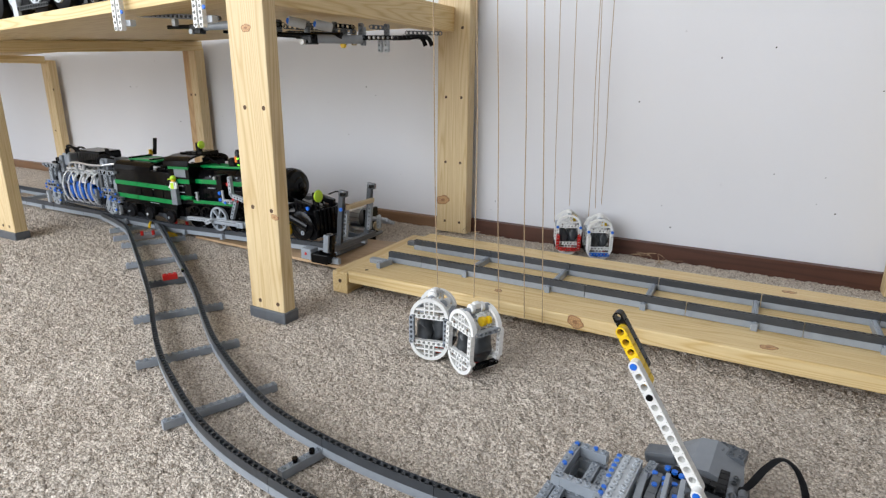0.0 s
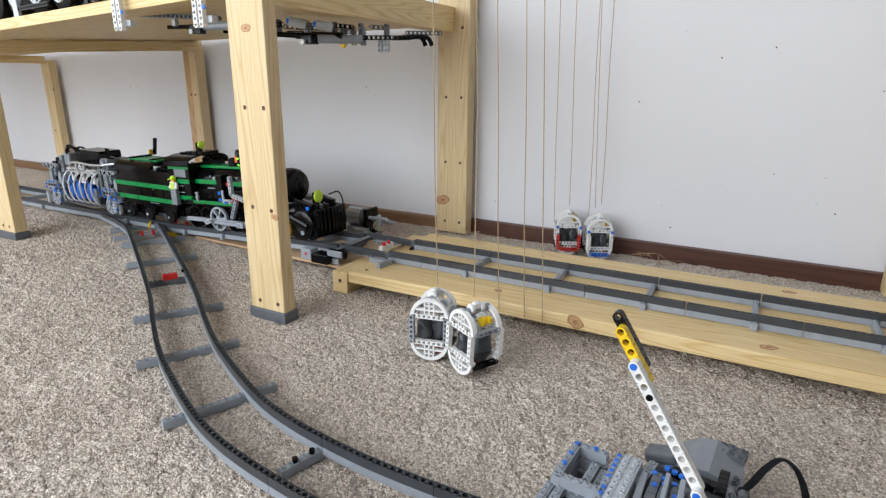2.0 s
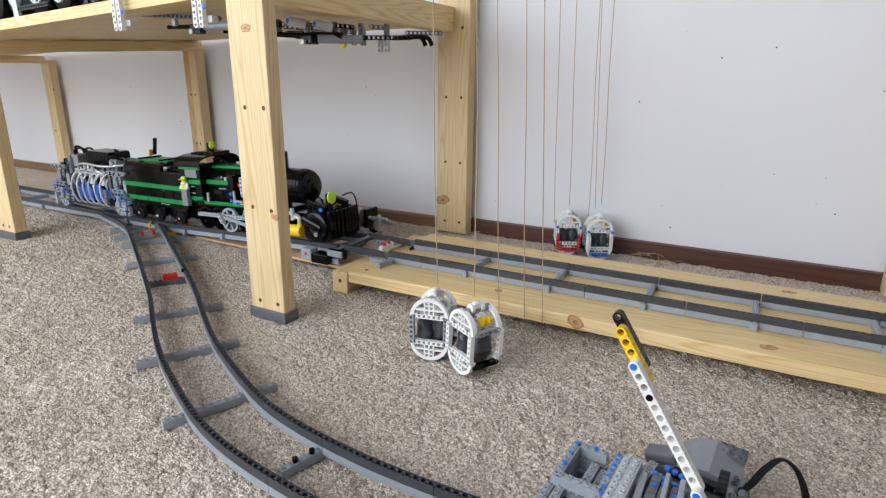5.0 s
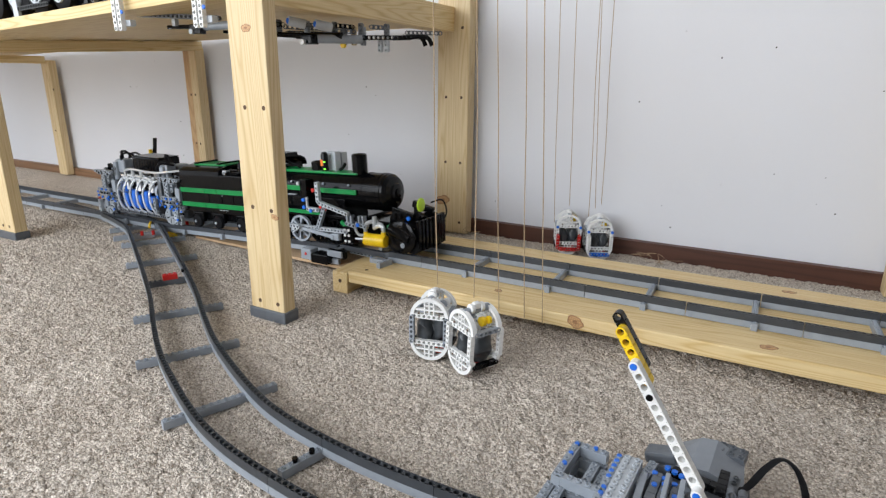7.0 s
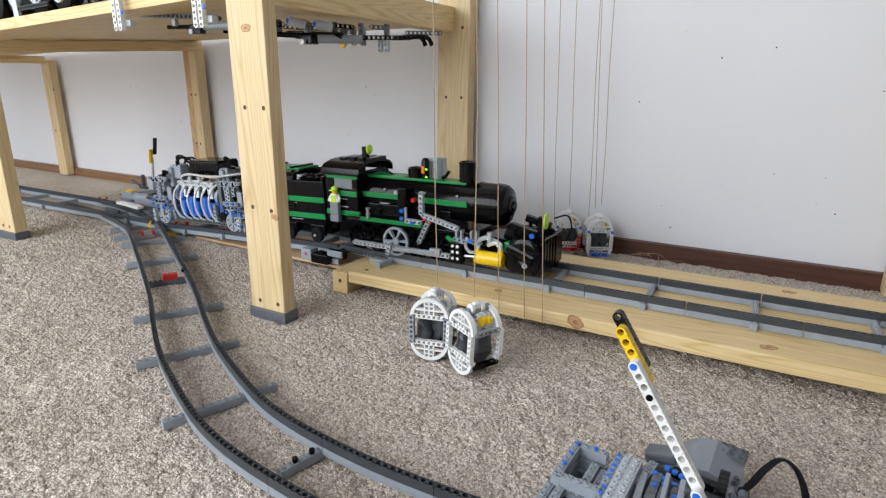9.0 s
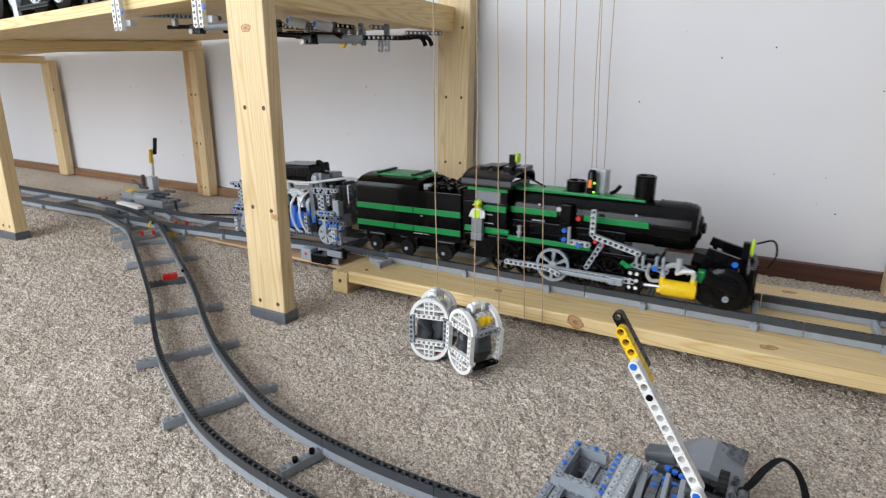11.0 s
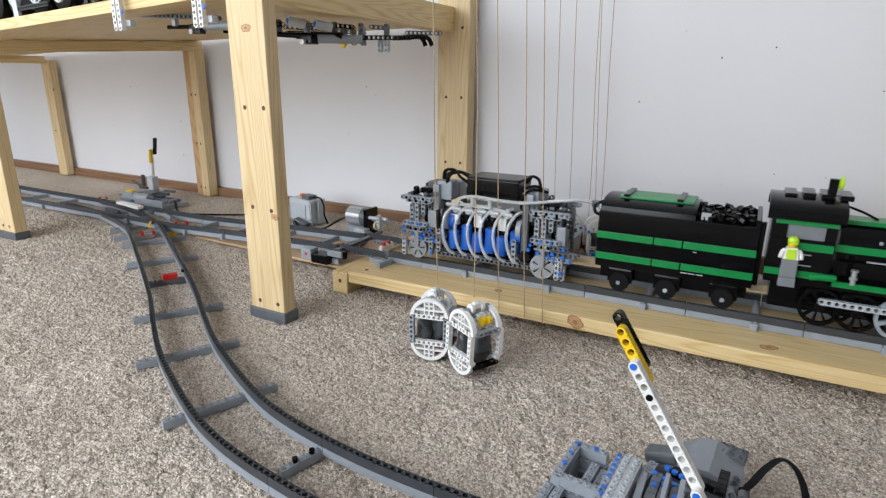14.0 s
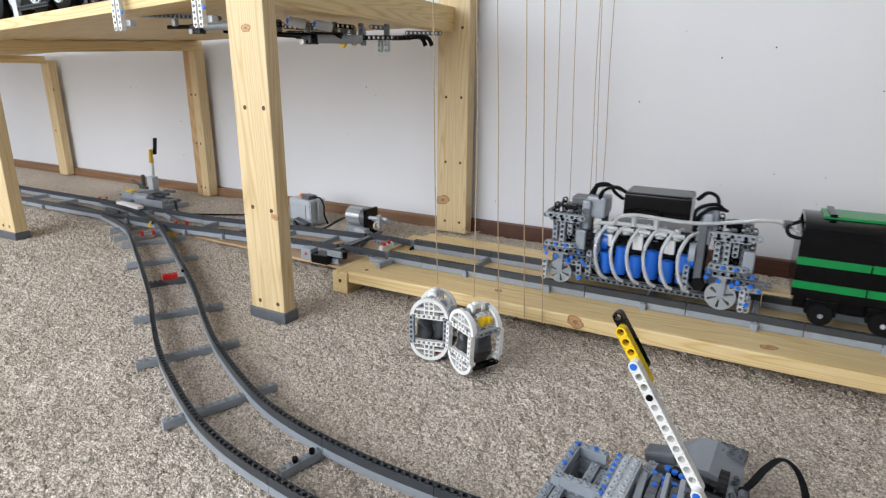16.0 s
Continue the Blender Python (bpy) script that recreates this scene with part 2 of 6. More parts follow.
def beam_mesh(n, rounded=True, h=0.0074, w=0.0074, pitch=U):
    """A studless beam with n through holes along x, the holes run along y; origin at the first hole."""
    key = ("beam", n, rounded, h, w)
    if key in cache:
        return cache[key]
    bm, K, r = BM(), 16, 0.0025
    for i in range(n):
        cx = i * pitch
        ring = []
        for k in range(K):
            a = 2 * math.pi * k / K
            c, s = math.cos(a), math.sin(a)
            end = (i == 0 and c < -0.01) or (i == n - 1 and c > 0.01)
            if end and rounded:
                o = (c * h / 2, s * h / 2)
            else:
                f = 1 / max(abs(c) / (pitch / 2), abs(s) / (h / 2))
                o = (c * f, s * f)
            ring.append(((cx + r * c, r * s), (cx + o[0], o[1])))
        vi = [[bm.verts.new((p[j][0], y, p[j][1])) for p in ring] for y in (-w / 2, w / 2) for j in (0, 1)]
        fi, fo, bi, bo = vi
        for k in range(K):
            j = (k + 1) % K
            bm.faces.new((fi[k], fi[j], fo[j], fo[k])[::-1])
            bm.faces.new((bi[k], bo[k], bo[j], bi[j])[::-1])
            bm.faces.new((fi[k], bi[k], bi[j], fi[j])[::-1])
            inner = abs(abs(fo[k].co.x - cx) - pitch / 2) < 1e-6 and abs(fo[k].co.x - fo[j].co.x) < 1e-6
            if not inner or (i == 0 and fo[k].co.x < cx) or (i == n - 1 and fo[k].co.x > cx):
                bm.faces.new((fo[k], fo[j], bo[j], bo[k])[::-1])
    bmesh.ops.remove_doubles(bm, verts=bm.verts[:], dist=1e-5)
    bmesh.ops.recalc_face_normals(bm, faces=bm.faces[:])
    me = bpy.data.meshes.new("beam")
    bm.to_mesh(me)
    bm.free()
    cache[key] = me
    return me


def beam(parent, n, mat, p, q=None, axis="x", label="", rounded=True, name="beam", pitch_to=None):
    """A beam from the place p; towards q if given."""
    p = Vector(p)
    if q is not None:
        d = (Vector(q) - p).normalized()
        y = Vector((0, 1, 0)) if abs(d.y) < 0.9 else Vector((1, 0, 0))
        z = d.cross(y).normalized()
        y = z.cross(d)
        m = Matrix.Translation(p) @ Matrix((d, y, z)).transposed().to_4x4()
    else:
        m = Matrix.Translation(p) @ {"x": pose(0, 0, 0), "z": pose(0, 0, 0, 0, -90, 0), "y": pose(0, 0, 0, 0, 0, 90), "flat": pose(0, 0, 0, 90, 0, 0)}[axis]
    key = ("copy", n, rounded, mat.name)
    if key not in cache:
        cache[key] = beam_mesh(n, rounded).copy()
        cache[key].materials.append(mat)
    return part(name, cache[key], mat, parent, label, m)


def pin(parent, mat, p, d=(0, -1, 0), r=0.003, h=0.0012, name="pin"):
    key = ("pin", mat.name, r, h, tuple(d))
    if key not in cache:
        bm = cyl(BM(), (0, 0, 0), Vector(d) * h, r, 8)
        me = bpy.data.meshes.new("pin")
        bm.to_mesh(me)
        bm.free()
        me.materials.append(mat)
        cache[key] = me
    return part(name, cache[key], mat, parent, "", Matrix.Translation(p))


def brick_mesh(n, mat, width=1, h=0.0096, hollow=True):
    """A studded brick, n studs along x, centred on x and y, its base at z = 0."""
    key = ("brick", n, mat.name, width, h)
    if key in cache:
        return cache[key]
    bm = BM()
    g = 0.0001
    box(bm, -n * U / 2 + g, n * U / 2 - g, -width * U / 2 + g, width * U / 2 - g, 0, h, 0.0003)
    for i in range(n):
        for k in range(width):
            x, y = (i - n / 2 + 0.5) * U, (k - width / 2 + 0.5) * U
            lathe(bm, (x, y, h - 0.0001), (0, 0, 1), ((0, 0.0024), (0.0018, 0.0024), (0.0018, 0.0016), (0.0006, 0.0015)) if hollow else ((0, 0.0024), (0.0018, 0.0024)), 8)
    me = bpy.data.meshes.new("brick")
    bm.to_mesh(me)
    bm.free()
    me.materials.append(mat)
    cache[key] = me
    return me


def brick(parent, n, mat, m, width=1, h=0.0096, name="brick", label=""):
    return part(name, brick_mesh(n, mat, width, h), mat, parent, label, m)


def wheel_mesh(r, w, mat, spokes=6, fat=1):
    """A spoked wheel about the y axis, in one connected piece; fat: how many of four sectors a spoke fills."""
    key = ("wheel", r, w, mat.name, spokes, fat)
    if key in cache:
        return cache[key]
    bm = BM()
    seg = spokes * 4
    radii = (r * 0.24, r * 0.84, r)
    ring = [[[bm.verts.new((q * math.cos(2 * math.pi * i / seg), y, q * math.sin(2 * math.pi * i / seg))) for i in range(seg)] for q in radii] for y in (-w / 2, w / 2)]
    f, b = ring
    solid = [i % 4 < fat for i in range(seg)]
    for i in range(seg):
        j = (i + 1) % seg
        for s in (f, b):
            bm.faces.new((s[1][i], s[1][j], s[2][j], s[2][i]))
            if solid[i]:
                bm.faces.new((s[0][i], s[0][j], s[1][j], s[1][i]))
        bm.faces.new((f[2][i], f[2][j], b[2][j], b[2][i]))
        if not solid[i]:
            bm.faces.new((f[1][i], f[1][j], b[1][j], b[1][i]))
            bm.faces.new((f[0][i], f[0][j], b[0][j], b[0][i]))
        if solid[i] != solid[i - 1]:
            bm.faces.new((f[0][i], f[1][i], b[1][i], b[0][i]))
    bm.faces.new(f[0])
    bm.faces.new(b[0])
    bmesh.ops.recalc_face_normals(bm, faces=bm.faces[:])
    me = bpy.data.meshes.new("wheel")
    bm.to_mesh(me)
    bm.free()
    me.materials.append(mat)
    cache[key] = me
    return me


# ---- setting ----
def carpet():
    x0, x1, y0, y1, s = -1.75, 0.5, 0.16, 1.29, 0.0019
    nx, ny = int((x1 - x0) / s), int((y1 - y0) / s)
    rng = np.random.default_rng(4)

    def soft(a, k):
        for _ in range(k):
            a = (a + np.roll(a, 1, 0) + np.roll(a, -1, 0) + np.roll(a, 1, 1) + np.roll(a, -1, 1)) / 5
        return (a - a.mean()) / a.std()

    h = soft(rng.standard_normal((ny, nx)), 1) * 0.0004 + rng.standard_normal((ny, nx)) * 0.0010 + soft(rng.standard_normal((ny, nx)), 4) * 0.00025 + soft(rng.standard_normal((ny, nx)), 30) * 0.0007
    h[0, :] = h[-1, :] = h[:, 0] = h[:, -1] = 0
    xs, ys = np.meshgrid(np.linspace(x0, x1, nx), np.linspace(y0, y1, ny))
    jit = rng.uniform(-0.3, 0.3, (2, ny, nx)) * s
    jit[:, 0, :] = jit[:, -1, :] = jit[:, :, 0] = jit[:, :, -1] = 0
    co = np.stack([xs + jit[0], ys + jit[1], h], -1).reshape(-1, 3)
    i = np.arange((ny - 1) * nx).reshape(ny - 1, nx)[:, :-1].ravel()
    quads = np.stack([i, i + 1, i + nx + 1, i + nx], -1)
    outer = [(-2.75, -1.4), (2.35, -1.4), (2.35, 1.32), (-2.75, 1.32)]
    inner = [(x0, y0), (x1, y0), (x1, y1), (x0, y1)]
    n = len(co)
    co = np.vstack([co, [(*q, -0.0005) for q in outer], [(*q, -0.0005) for q in inner]])
    quads = np.vstack([quads, [[n + k, n + (k + 1) % 4, n + 4 + (k + 1) % 4, n + 4 + k] for k in range(4)]])
    me = bpy.data.meshes.new("floor")
    me.vertices.add(len(co))
    me.vertices.foreach_set("co", co.ravel())
    me.loops.add(quads.size)
    me.loops.foreach_set("vertex_index", quads.ravel().astype(np.int32))
    me.polygons.add(len(quads))
    me.polygons.foreach_set("loop_start", np.arange(0, quads.size, 4, dtype=np.int32))
    me.update(calc_edges=True)
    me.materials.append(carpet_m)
    return tagged(new("floor", me), "beige and grey flecked pile carpet", "carpet", kind="structure")


WALL_Y, LEFT_X, RIGHT_X, REAR_Y, CEIL = 1.245, -2.72, 2.3, -1.35, 2.4


def slab(name, x0, x1, y0, y1, z0, z1, mat, label, category):
    ob = part(name, box(BM(), x0, x1, y0, y1, z0, z1), mat)
    return tagged(ob, label, category, kind="structure")


def wall_with_opening(name, axis, at, thick, span, hole, label):
    """A wall across x or y with a rectangular opening."""
    bm = BM()
    (a0, a1), (h0, h1, z0, z1) = span, hole
    for u0, u1, w0, w1 in ((a0, h0, 0, CEIL), (h1, a1, 0, CEIL), (h0, h1, 0, z0), (h0, h1, z1, CEIL)):
        if axis == "x":
            box(bm, u0, u1, at, at + thick, w0, w1)
        else:
            box(bm, at, at + thick, u0, u1, w0, w1)
    return tagged(part(name, bm, wall_m), label, "wall", kind="structure")


def room():
    carpet()
    slab("subfloor", LEFT_X - 0.1, RIGHT_X + 0.1, REAR_Y - 0.1, WALL_Y + 0.1, -0.12, -0.02, ceil_m, "bare subfloor under the carpet", "floor")
    slab("wall_north", LEFT_X - 0.1, RIGHT_X + 0.1, WALL_Y, WALL_Y + 0.12, -0.02, CEIL, wall_m, "white painted plaster wall with small flecks", "wall")
    # the west opening is made up, it belongs to the side fill
    wall_with_opening("wall_west", "y", LEFT_X - 0.12, 0.12, (REAR_Y, WALL_Y), (-1.3, 0.0, 0.45, 1.75), "white painted wall with an added opening for the side fill")
    wall_with_opening("wall_south", "x", REAR_Y - 0.12, 0.12, (LEFT_X - 0.1, RIGHT_X + 0.1), (-2.55, -0.25, 0.2, 1.7), "white painted wall with a wide window")
    slab("wall_east", RIGHT_X, RIGHT_X + 0.12, REAR_Y, WALL_Y, -0.02, CEIL, wall_m, "white painted plaster wall", "wall")
    slab("ceiling", LEFT_X - 0.1, RIGHT_X + 0.2, REAR_Y - 0.12, WALL_Y + 0.12, CEIL, CEIL + 0.1, ceil_m, "plain white ceiling", "ceiling")
    # the skirting is a lighter brown left of x = -0.62
    slab("baseboard", LEFT_X, -0.62, WALL_Y - 0.0155, WALL_Y, -0.01, 0.026, skirting_pale, "light brown wooden skirting along the wall", "baseboard")
    slab("baseboard", -0.62, RIGHT_X, WALL_Y - 0.016, WALL_Y, -0.01, 0.033, skirting, "brown stained wooden skirting along the wall", "baseboard")


room()


def knot(parent, p, d, r):
    """A knot set flush in a plank or post: a dark rim round a paler heart, a little oval."""
    bm = BM()
    q = Vector(d).to_track_quat("Z", "Y")
    rings = []
    for dist, k in ((-0.001, 1.0), (0.0003, 1.0), (0.0004, 0.86), (0.0004, 0.55), (0.0004, 0.3), (0.0004, 0.08)):
        ring = []
        for i in range(18):
            a = 2 * math.pi * i / 18
            w = r * k * (1 + 0.16 * math.sin(2 * a + p[0] * 40) + 0.08 * math.sin(5 * a + p[2] * 90))
            ring.append(bm.verts.new(q @ Vector((w * math.cos(a), w * 0.8 * math.sin(a), dist))))
        rings.append(ring)
    for n, (u, v) in enumerate(zip(rings, rings[1:])):
        for i in range(18):
            k = (i + 1) % 18
            bm.faces.new((u[i], u[k], v[k], v[i])).material_index = 1 if n in (2, 3) else 0
    bm.faces.new(rings[-1])
    ob = part("knot", bm, knot_m, parent, "brown knot with a dark rim", Matrix.Translation(p))
    ob.data.materials.append(knot_heart)
    return ob


def screw_hole(parent, p, d=(0, -1, 0), r=0.0032):
    bm = BM()
    lathe(bm, (0, 0, 0), d, ((-0.001, r), (0.0004, r), (0.0004, r * 0.8)), 10)
    return part("screw_hole", bm, hole_m, parent, "", Matrix.Translation(p))


def post(name, x0, x1, y0, y1, height, foot, holes, knots=(), label="upright pine post with screw holes", mat=None):
    t = thing(name, Matrix.Translation((x0, y0, 0)), label, "post", "posts of the shelf")
    w, d = x1 - x0, y1 - y0
    part("upright", box(BM(), 0, w, 0, d, 0.004, height, 0.002), mat or pine_z, t)
    if foot:
        part("foot_cap", box(BM(), -0.003, w + 0.003, -0.003, d + 0.003, 0.0, 0.018, 0.002), dark_grey, t, "grey plastic foot cap")
    for hx, hz in holes:
        screw_hole(t, (hx, 0, hz))
    for kx, kz, r in knots:
        knot(t, (kx, 0, kz), (0, -1, 0), r)
    return t


post("shelf_post", -0.656, -0.590, 0.605, 0.629, 0.75, True, ((0.018, 0.03), (0.054, 0.03), (0.019, 0.176), (0.055, 0.174), (0.02, 0.317), (0.055, 0.317)), ((0.0605, 0.165, 0.006), (0.034, 0.42, 0.0075)), "front pine post on a grey foot cap")
post("shelf_post", -0.655, -0.578, 1.196, 1.228, 0.75, False, ((0.022, 0.03), (0.06, 0.03), (0.022, 0.17), (0.06, 0.17), (0.022, 0.315), (0.06, 0.315), (0.06, 0.46)), ((0.0165, 0.08, 0.0155),), "pine post against the wall with a large knot")
post("shelf_post", -1.495, -1.42, 0.655, 0.681, 0.43, True, ((0.03, 0.03), (0.055, 0.03), (0.06, 0.2)))
post("shelf_post", -1.492, -1.463, 1.202, 1.228, 0.43, False, ((0.018, 0.03), (0.018, 0.16), (0.018, 0.3)), (), "browner pine post piece against the wall", pine_brown)
post("shelf_post", -1.4625, -1.434, 1.197, 1.228, 0.43, False, ((0.012, 0.03), (0.012, 0.16), (0.012, 0.3)))
post("shelf_post", -2.215, -2.168, 1.203, 1.228, 0.396, False, ((0.02, 0.16), (0.05, 0.3)))


def bar(name, x0, x1, y0, y1, z0, z1, mat, label, category, bevel=0.002, m=None):
    ob = part(name, box(BM(), x0, x1, y0, y1, z0, z1, bevel), mat, None, "", m)
    return tagged(ob, label, category)


bar("cross_beam", -0.656, -0.614, 0.629, 1.196, 0.452, 0.502, pine_y, "pine cross beam joining front and back posts", "beam")
# the bay's left beam hangs a little lower at the front
ob = part("cross_beam", box(BM(), -0.02, 0.02, 0.0, 0.6, -0.025, 0.0, 0.002), pine_y, None, "", pose(-1.425, 0.60, 0.4185, 2.55, 0, 0))
tagged(ob, "pine cross beam under the shelf boards", "beam")
bar("cross_beam", -2.20, -2.16, 0.6, 1.19, 0.385, 0.409, pine_y, "pine cross beam under the shelf boards", "beam")
for k in range(6):
    y = 0.605 + k * 0.0985
    zl, zr = 0.4195 + 0.026 * k / 5, 0.463
    tilt = math.degrees(math.atan2(zr - zl, 0.77))
    ob = part("shelf_board", box(BM(), -0.06, 0.765, 0, 0.0945, 0, 0.018, 0.0015), pine_x, None, "", pose(-1.42, y, zl, 0, -tilt, 0))
    tagged(ob, "sawn pine shelf board on the cross beams", "shelf board", "shelf boards")
    ob = part("shelf_board", box(BM(), -1.15, -0.062, 0, 0.0945, 0, 0.018, 0.0015), pine_x, None, "", pose(-1.42, y, zl - 0.003, 0, -0.9 - 0.2 * k, 0))
    tagged(ob, "sawn pine shelf board of the next bay", "shelf board", "shelf boards")

# ---- raised plank under the track ----
PLANK_Z, YC = 0.042, 0.878


def plank():
    t = thing("plank", Matrix.Translation((-0.585, 0.755, 0)), "long pine plank carrying the straight track", "plank")
    part("board", box(BM(), 0, 1.0, 0, 0.286, PLANK_Z - 0.021, PLANK_Z, 0.003), pine_x, t)
    part("end_batten", box(BM(), -0.032, -0.001, -0.002, 0.27, 0.0, PLANK_Z - 0.004, 0.002), pine_y, t, "pine end batten")
    part("end_batten", box(BM(), 0.6, 0.64, 0.12, 0.27, 0.0, PLANK_Z - 0.022, 0.002), pine_y, t, "pine batten")
    screw_hole(t, (-0.016, -0.0022, 0.022))
    screw_hole(t, (0.025, 0.02, PLANK_Z), (0, 0, 1), 0.0028)
    knot(t, (0.394, 0.0, PLANK_Z - 0.009), (0, -1, 0), 0.0115)
    knot(t, (0.632, 0.022, PLANK_Z), (0, 0, 1), 0.010)
    knot(t, (0.26, 0.04, PLANK_Z), (0, 0, 1), 0.007)
    knot(t, (0.66, 0.26, PLANK_Z), (0, 0, 1), 0.009)


plank()


# ---- track ----
def rail_z(x):
    """Height of the rail's head along the main line."""
    k = min(1, max(0, (x + 1.15) / 0.6))
    return 0.029 + (PLANK_Z + 0.0195 - 0.029) * k


def line_y(x):
    """Centre of the main line."""
    return float(np.interp(x, (-2.6, -2.2, -1.75, -1.4, -1.1, -0.9, -0.75, -0.62), (0.882, 0.887, 0.893, 0.898, 0.902, 0.897, 0.888, YC)))


def rail_segment(parent, pts, mat_top, mat_foot, foot=True, w=0.0078, h=0.0096, fw=0.0042):
    """A rail of cells with holes in its head along equally spaced places; a paler foot below it."""
    bm, K, r = BM(), 8, 0.0029
    n = len(pts)
    for i in range(n - 1):
        a, b = pts[i], pts[i + 1]
        t = (b - a).normalized()
        s = Vector((-t.y, t.x, 0)).normalized()
        c = (a + b) / 2
        half = (b - a).length / 2
        top, rim, low = [], [], []
        for k in range(K):
            g = 2 * math.pi * (k + 0.5) / K
            cs, sn = math.cos(g), math.sin(g)
            f = 1 / max(abs(cs), abs(sn))
            top.append(bm.verts.new(c + t * (cs * f * half) + s * (sn * f * w / 2)))
            rim.append(bm.verts.new(c + t * (cs * r) + s * (sn * r)))
            low.append(bm.verts.new(c + t * (cs * r) + s * (sn * r) - Vector((0, 0, 0.0045))))
        for k in range(K):
            j = (k + 1) % K
            bm.faces.new((top[k], top[j], rim[j], rim[k]))
            bm.faces.new((rim[k], rim[j], low[j], low[k]))
        bm.faces.new(low)
        q = [bm.verts.new(c + t * (u * half) + s * (v * w / 2) - Vector((0, 0, d))) for d in (0, h) for u, v in ((-1, -1), (1, -1), (1, 1), (-1, 1))]
        for f in ((0, 4, 5, 1), (2, 6, 7, 3), (7, 6, 5, 4)):
            bm.faces.new([q[k] for k in f])
        if i == 0:
            bm.faces.new([q[k] for k in (3, 7, 4, 0)])
        if i == n - 2:
            bm.faces.new([q[k] for k in (1, 5, 6, 2)])
    bmesh.ops.remove_doubles(bm, verts=bm.verts[:], dist=2e-4)
    bmesh.ops.recalc_face_normals(bm, faces=bm.faces[:])
    ob = part("rail", bm, mat_top, parent)
    if foot:
        fb = BM()
        prev = None
        for i in range(n):
            t = (pts[min(i + 1, n - 1)] - pts[max(i - 1, 0)]).normalized()
            s = Vector((-t.y, t.x, 0)).normalized()
            ring = [fb.verts.new(pts[i] + s * v - Vector((0, 0, d))) for v, d in ((-fw, h), (-fw, 2 * h - 0.0006), (fw, 2 * h - 0.0006), (fw, h))]
            if prev:
                for k in range(4):
                    fb.faces.new((prev[k], prev[(k + 1) % 4], ring[(k + 1) % 4], ring[k]))
            else:
                fb.faces.new(ring)
            prev = ring
        fb.faces.new(prev[::-1])
        bmesh.ops.recalc_face_normals(fb, faces=fb.faces[:])
        part("rail_foot", fb, mat_foot, ob, "light grey strip under the rail")
    return ob


def sleeper(parent, a, b, mat=None, n=16):
    a, b = Vector(a), Vector(b)
    d = b - a
    rz = math.degrees(math.atan2(d.y, d.x))
    return brick(parent, n, mat or light_grey, pose(*((a + b) / 2), 0, 0, rz), name="sleeper")


HALF = 0.0445
SPACING = 0.1425


def main_line():
    t = thing("railway_track", Matrix(), "grey plastic toy railway track of rails and sleepers", "track")
    for side, jig in ((-1, 0.0), (1, -0.05)):
        x = -2.62 + jig
        while x < 0.42:
            n = 17 if x > -0.6 else 15
            lo, hi = x + 0.0004, x + n * U * 1.047
            pts = []
            for i in range(n + 1):
                u = lo + (hi - lo - 0.0006) * i / n
                pts.append(Vector((u, line_y(u) + side * HALF, rail_z(u))))
            x = hi
            if lo < -0.545 and hi > -0.715:
                # the lifting bridge takes this stretch
                runs = [[q for q in pts if q.x < -0.664], [q for q in pts if q.x > -0.552]]
            else:
                runs = [pts]
            for run in runs:
                if len(run) > 2:
                    rail_segment(t, run, rail_grey, light_grey)
    for k in range(-3, 6):
        u = 0.029 + k * SPACING
        if u > -0.56:
            z = rail_z(u) - 0.0195
            sleeper(t, (u, line_y(u) - 0.056, z), (u, line_y(u) + 0.056, z), n=14)
    for u in (-1.113, -0.99, -0.866, -0.742, -1.66, -1.80, -1.94, -2.08, -2.22, -2.36):
        z = rail_z(u) - 0.0195
        sleeper(t, (u, line_y(u) - 0.056, z), (u, line_y(u) + 0.056, z), n=14)
    return t


track = main_line()


# ---- curved branch track ----
def resample(path, step):
    out, acc = [path[0].copy()], 0.0
    for a, b in zip(path, path[1:]):
        seg = (b - a).length
        d = step - acc
        while d <= seg:
            out.append(a.lerp(b, d / seg))
            d += step
        acc = (acc + seg) % step if d > seg else acc
        acc = seg - (d - step)
    return out


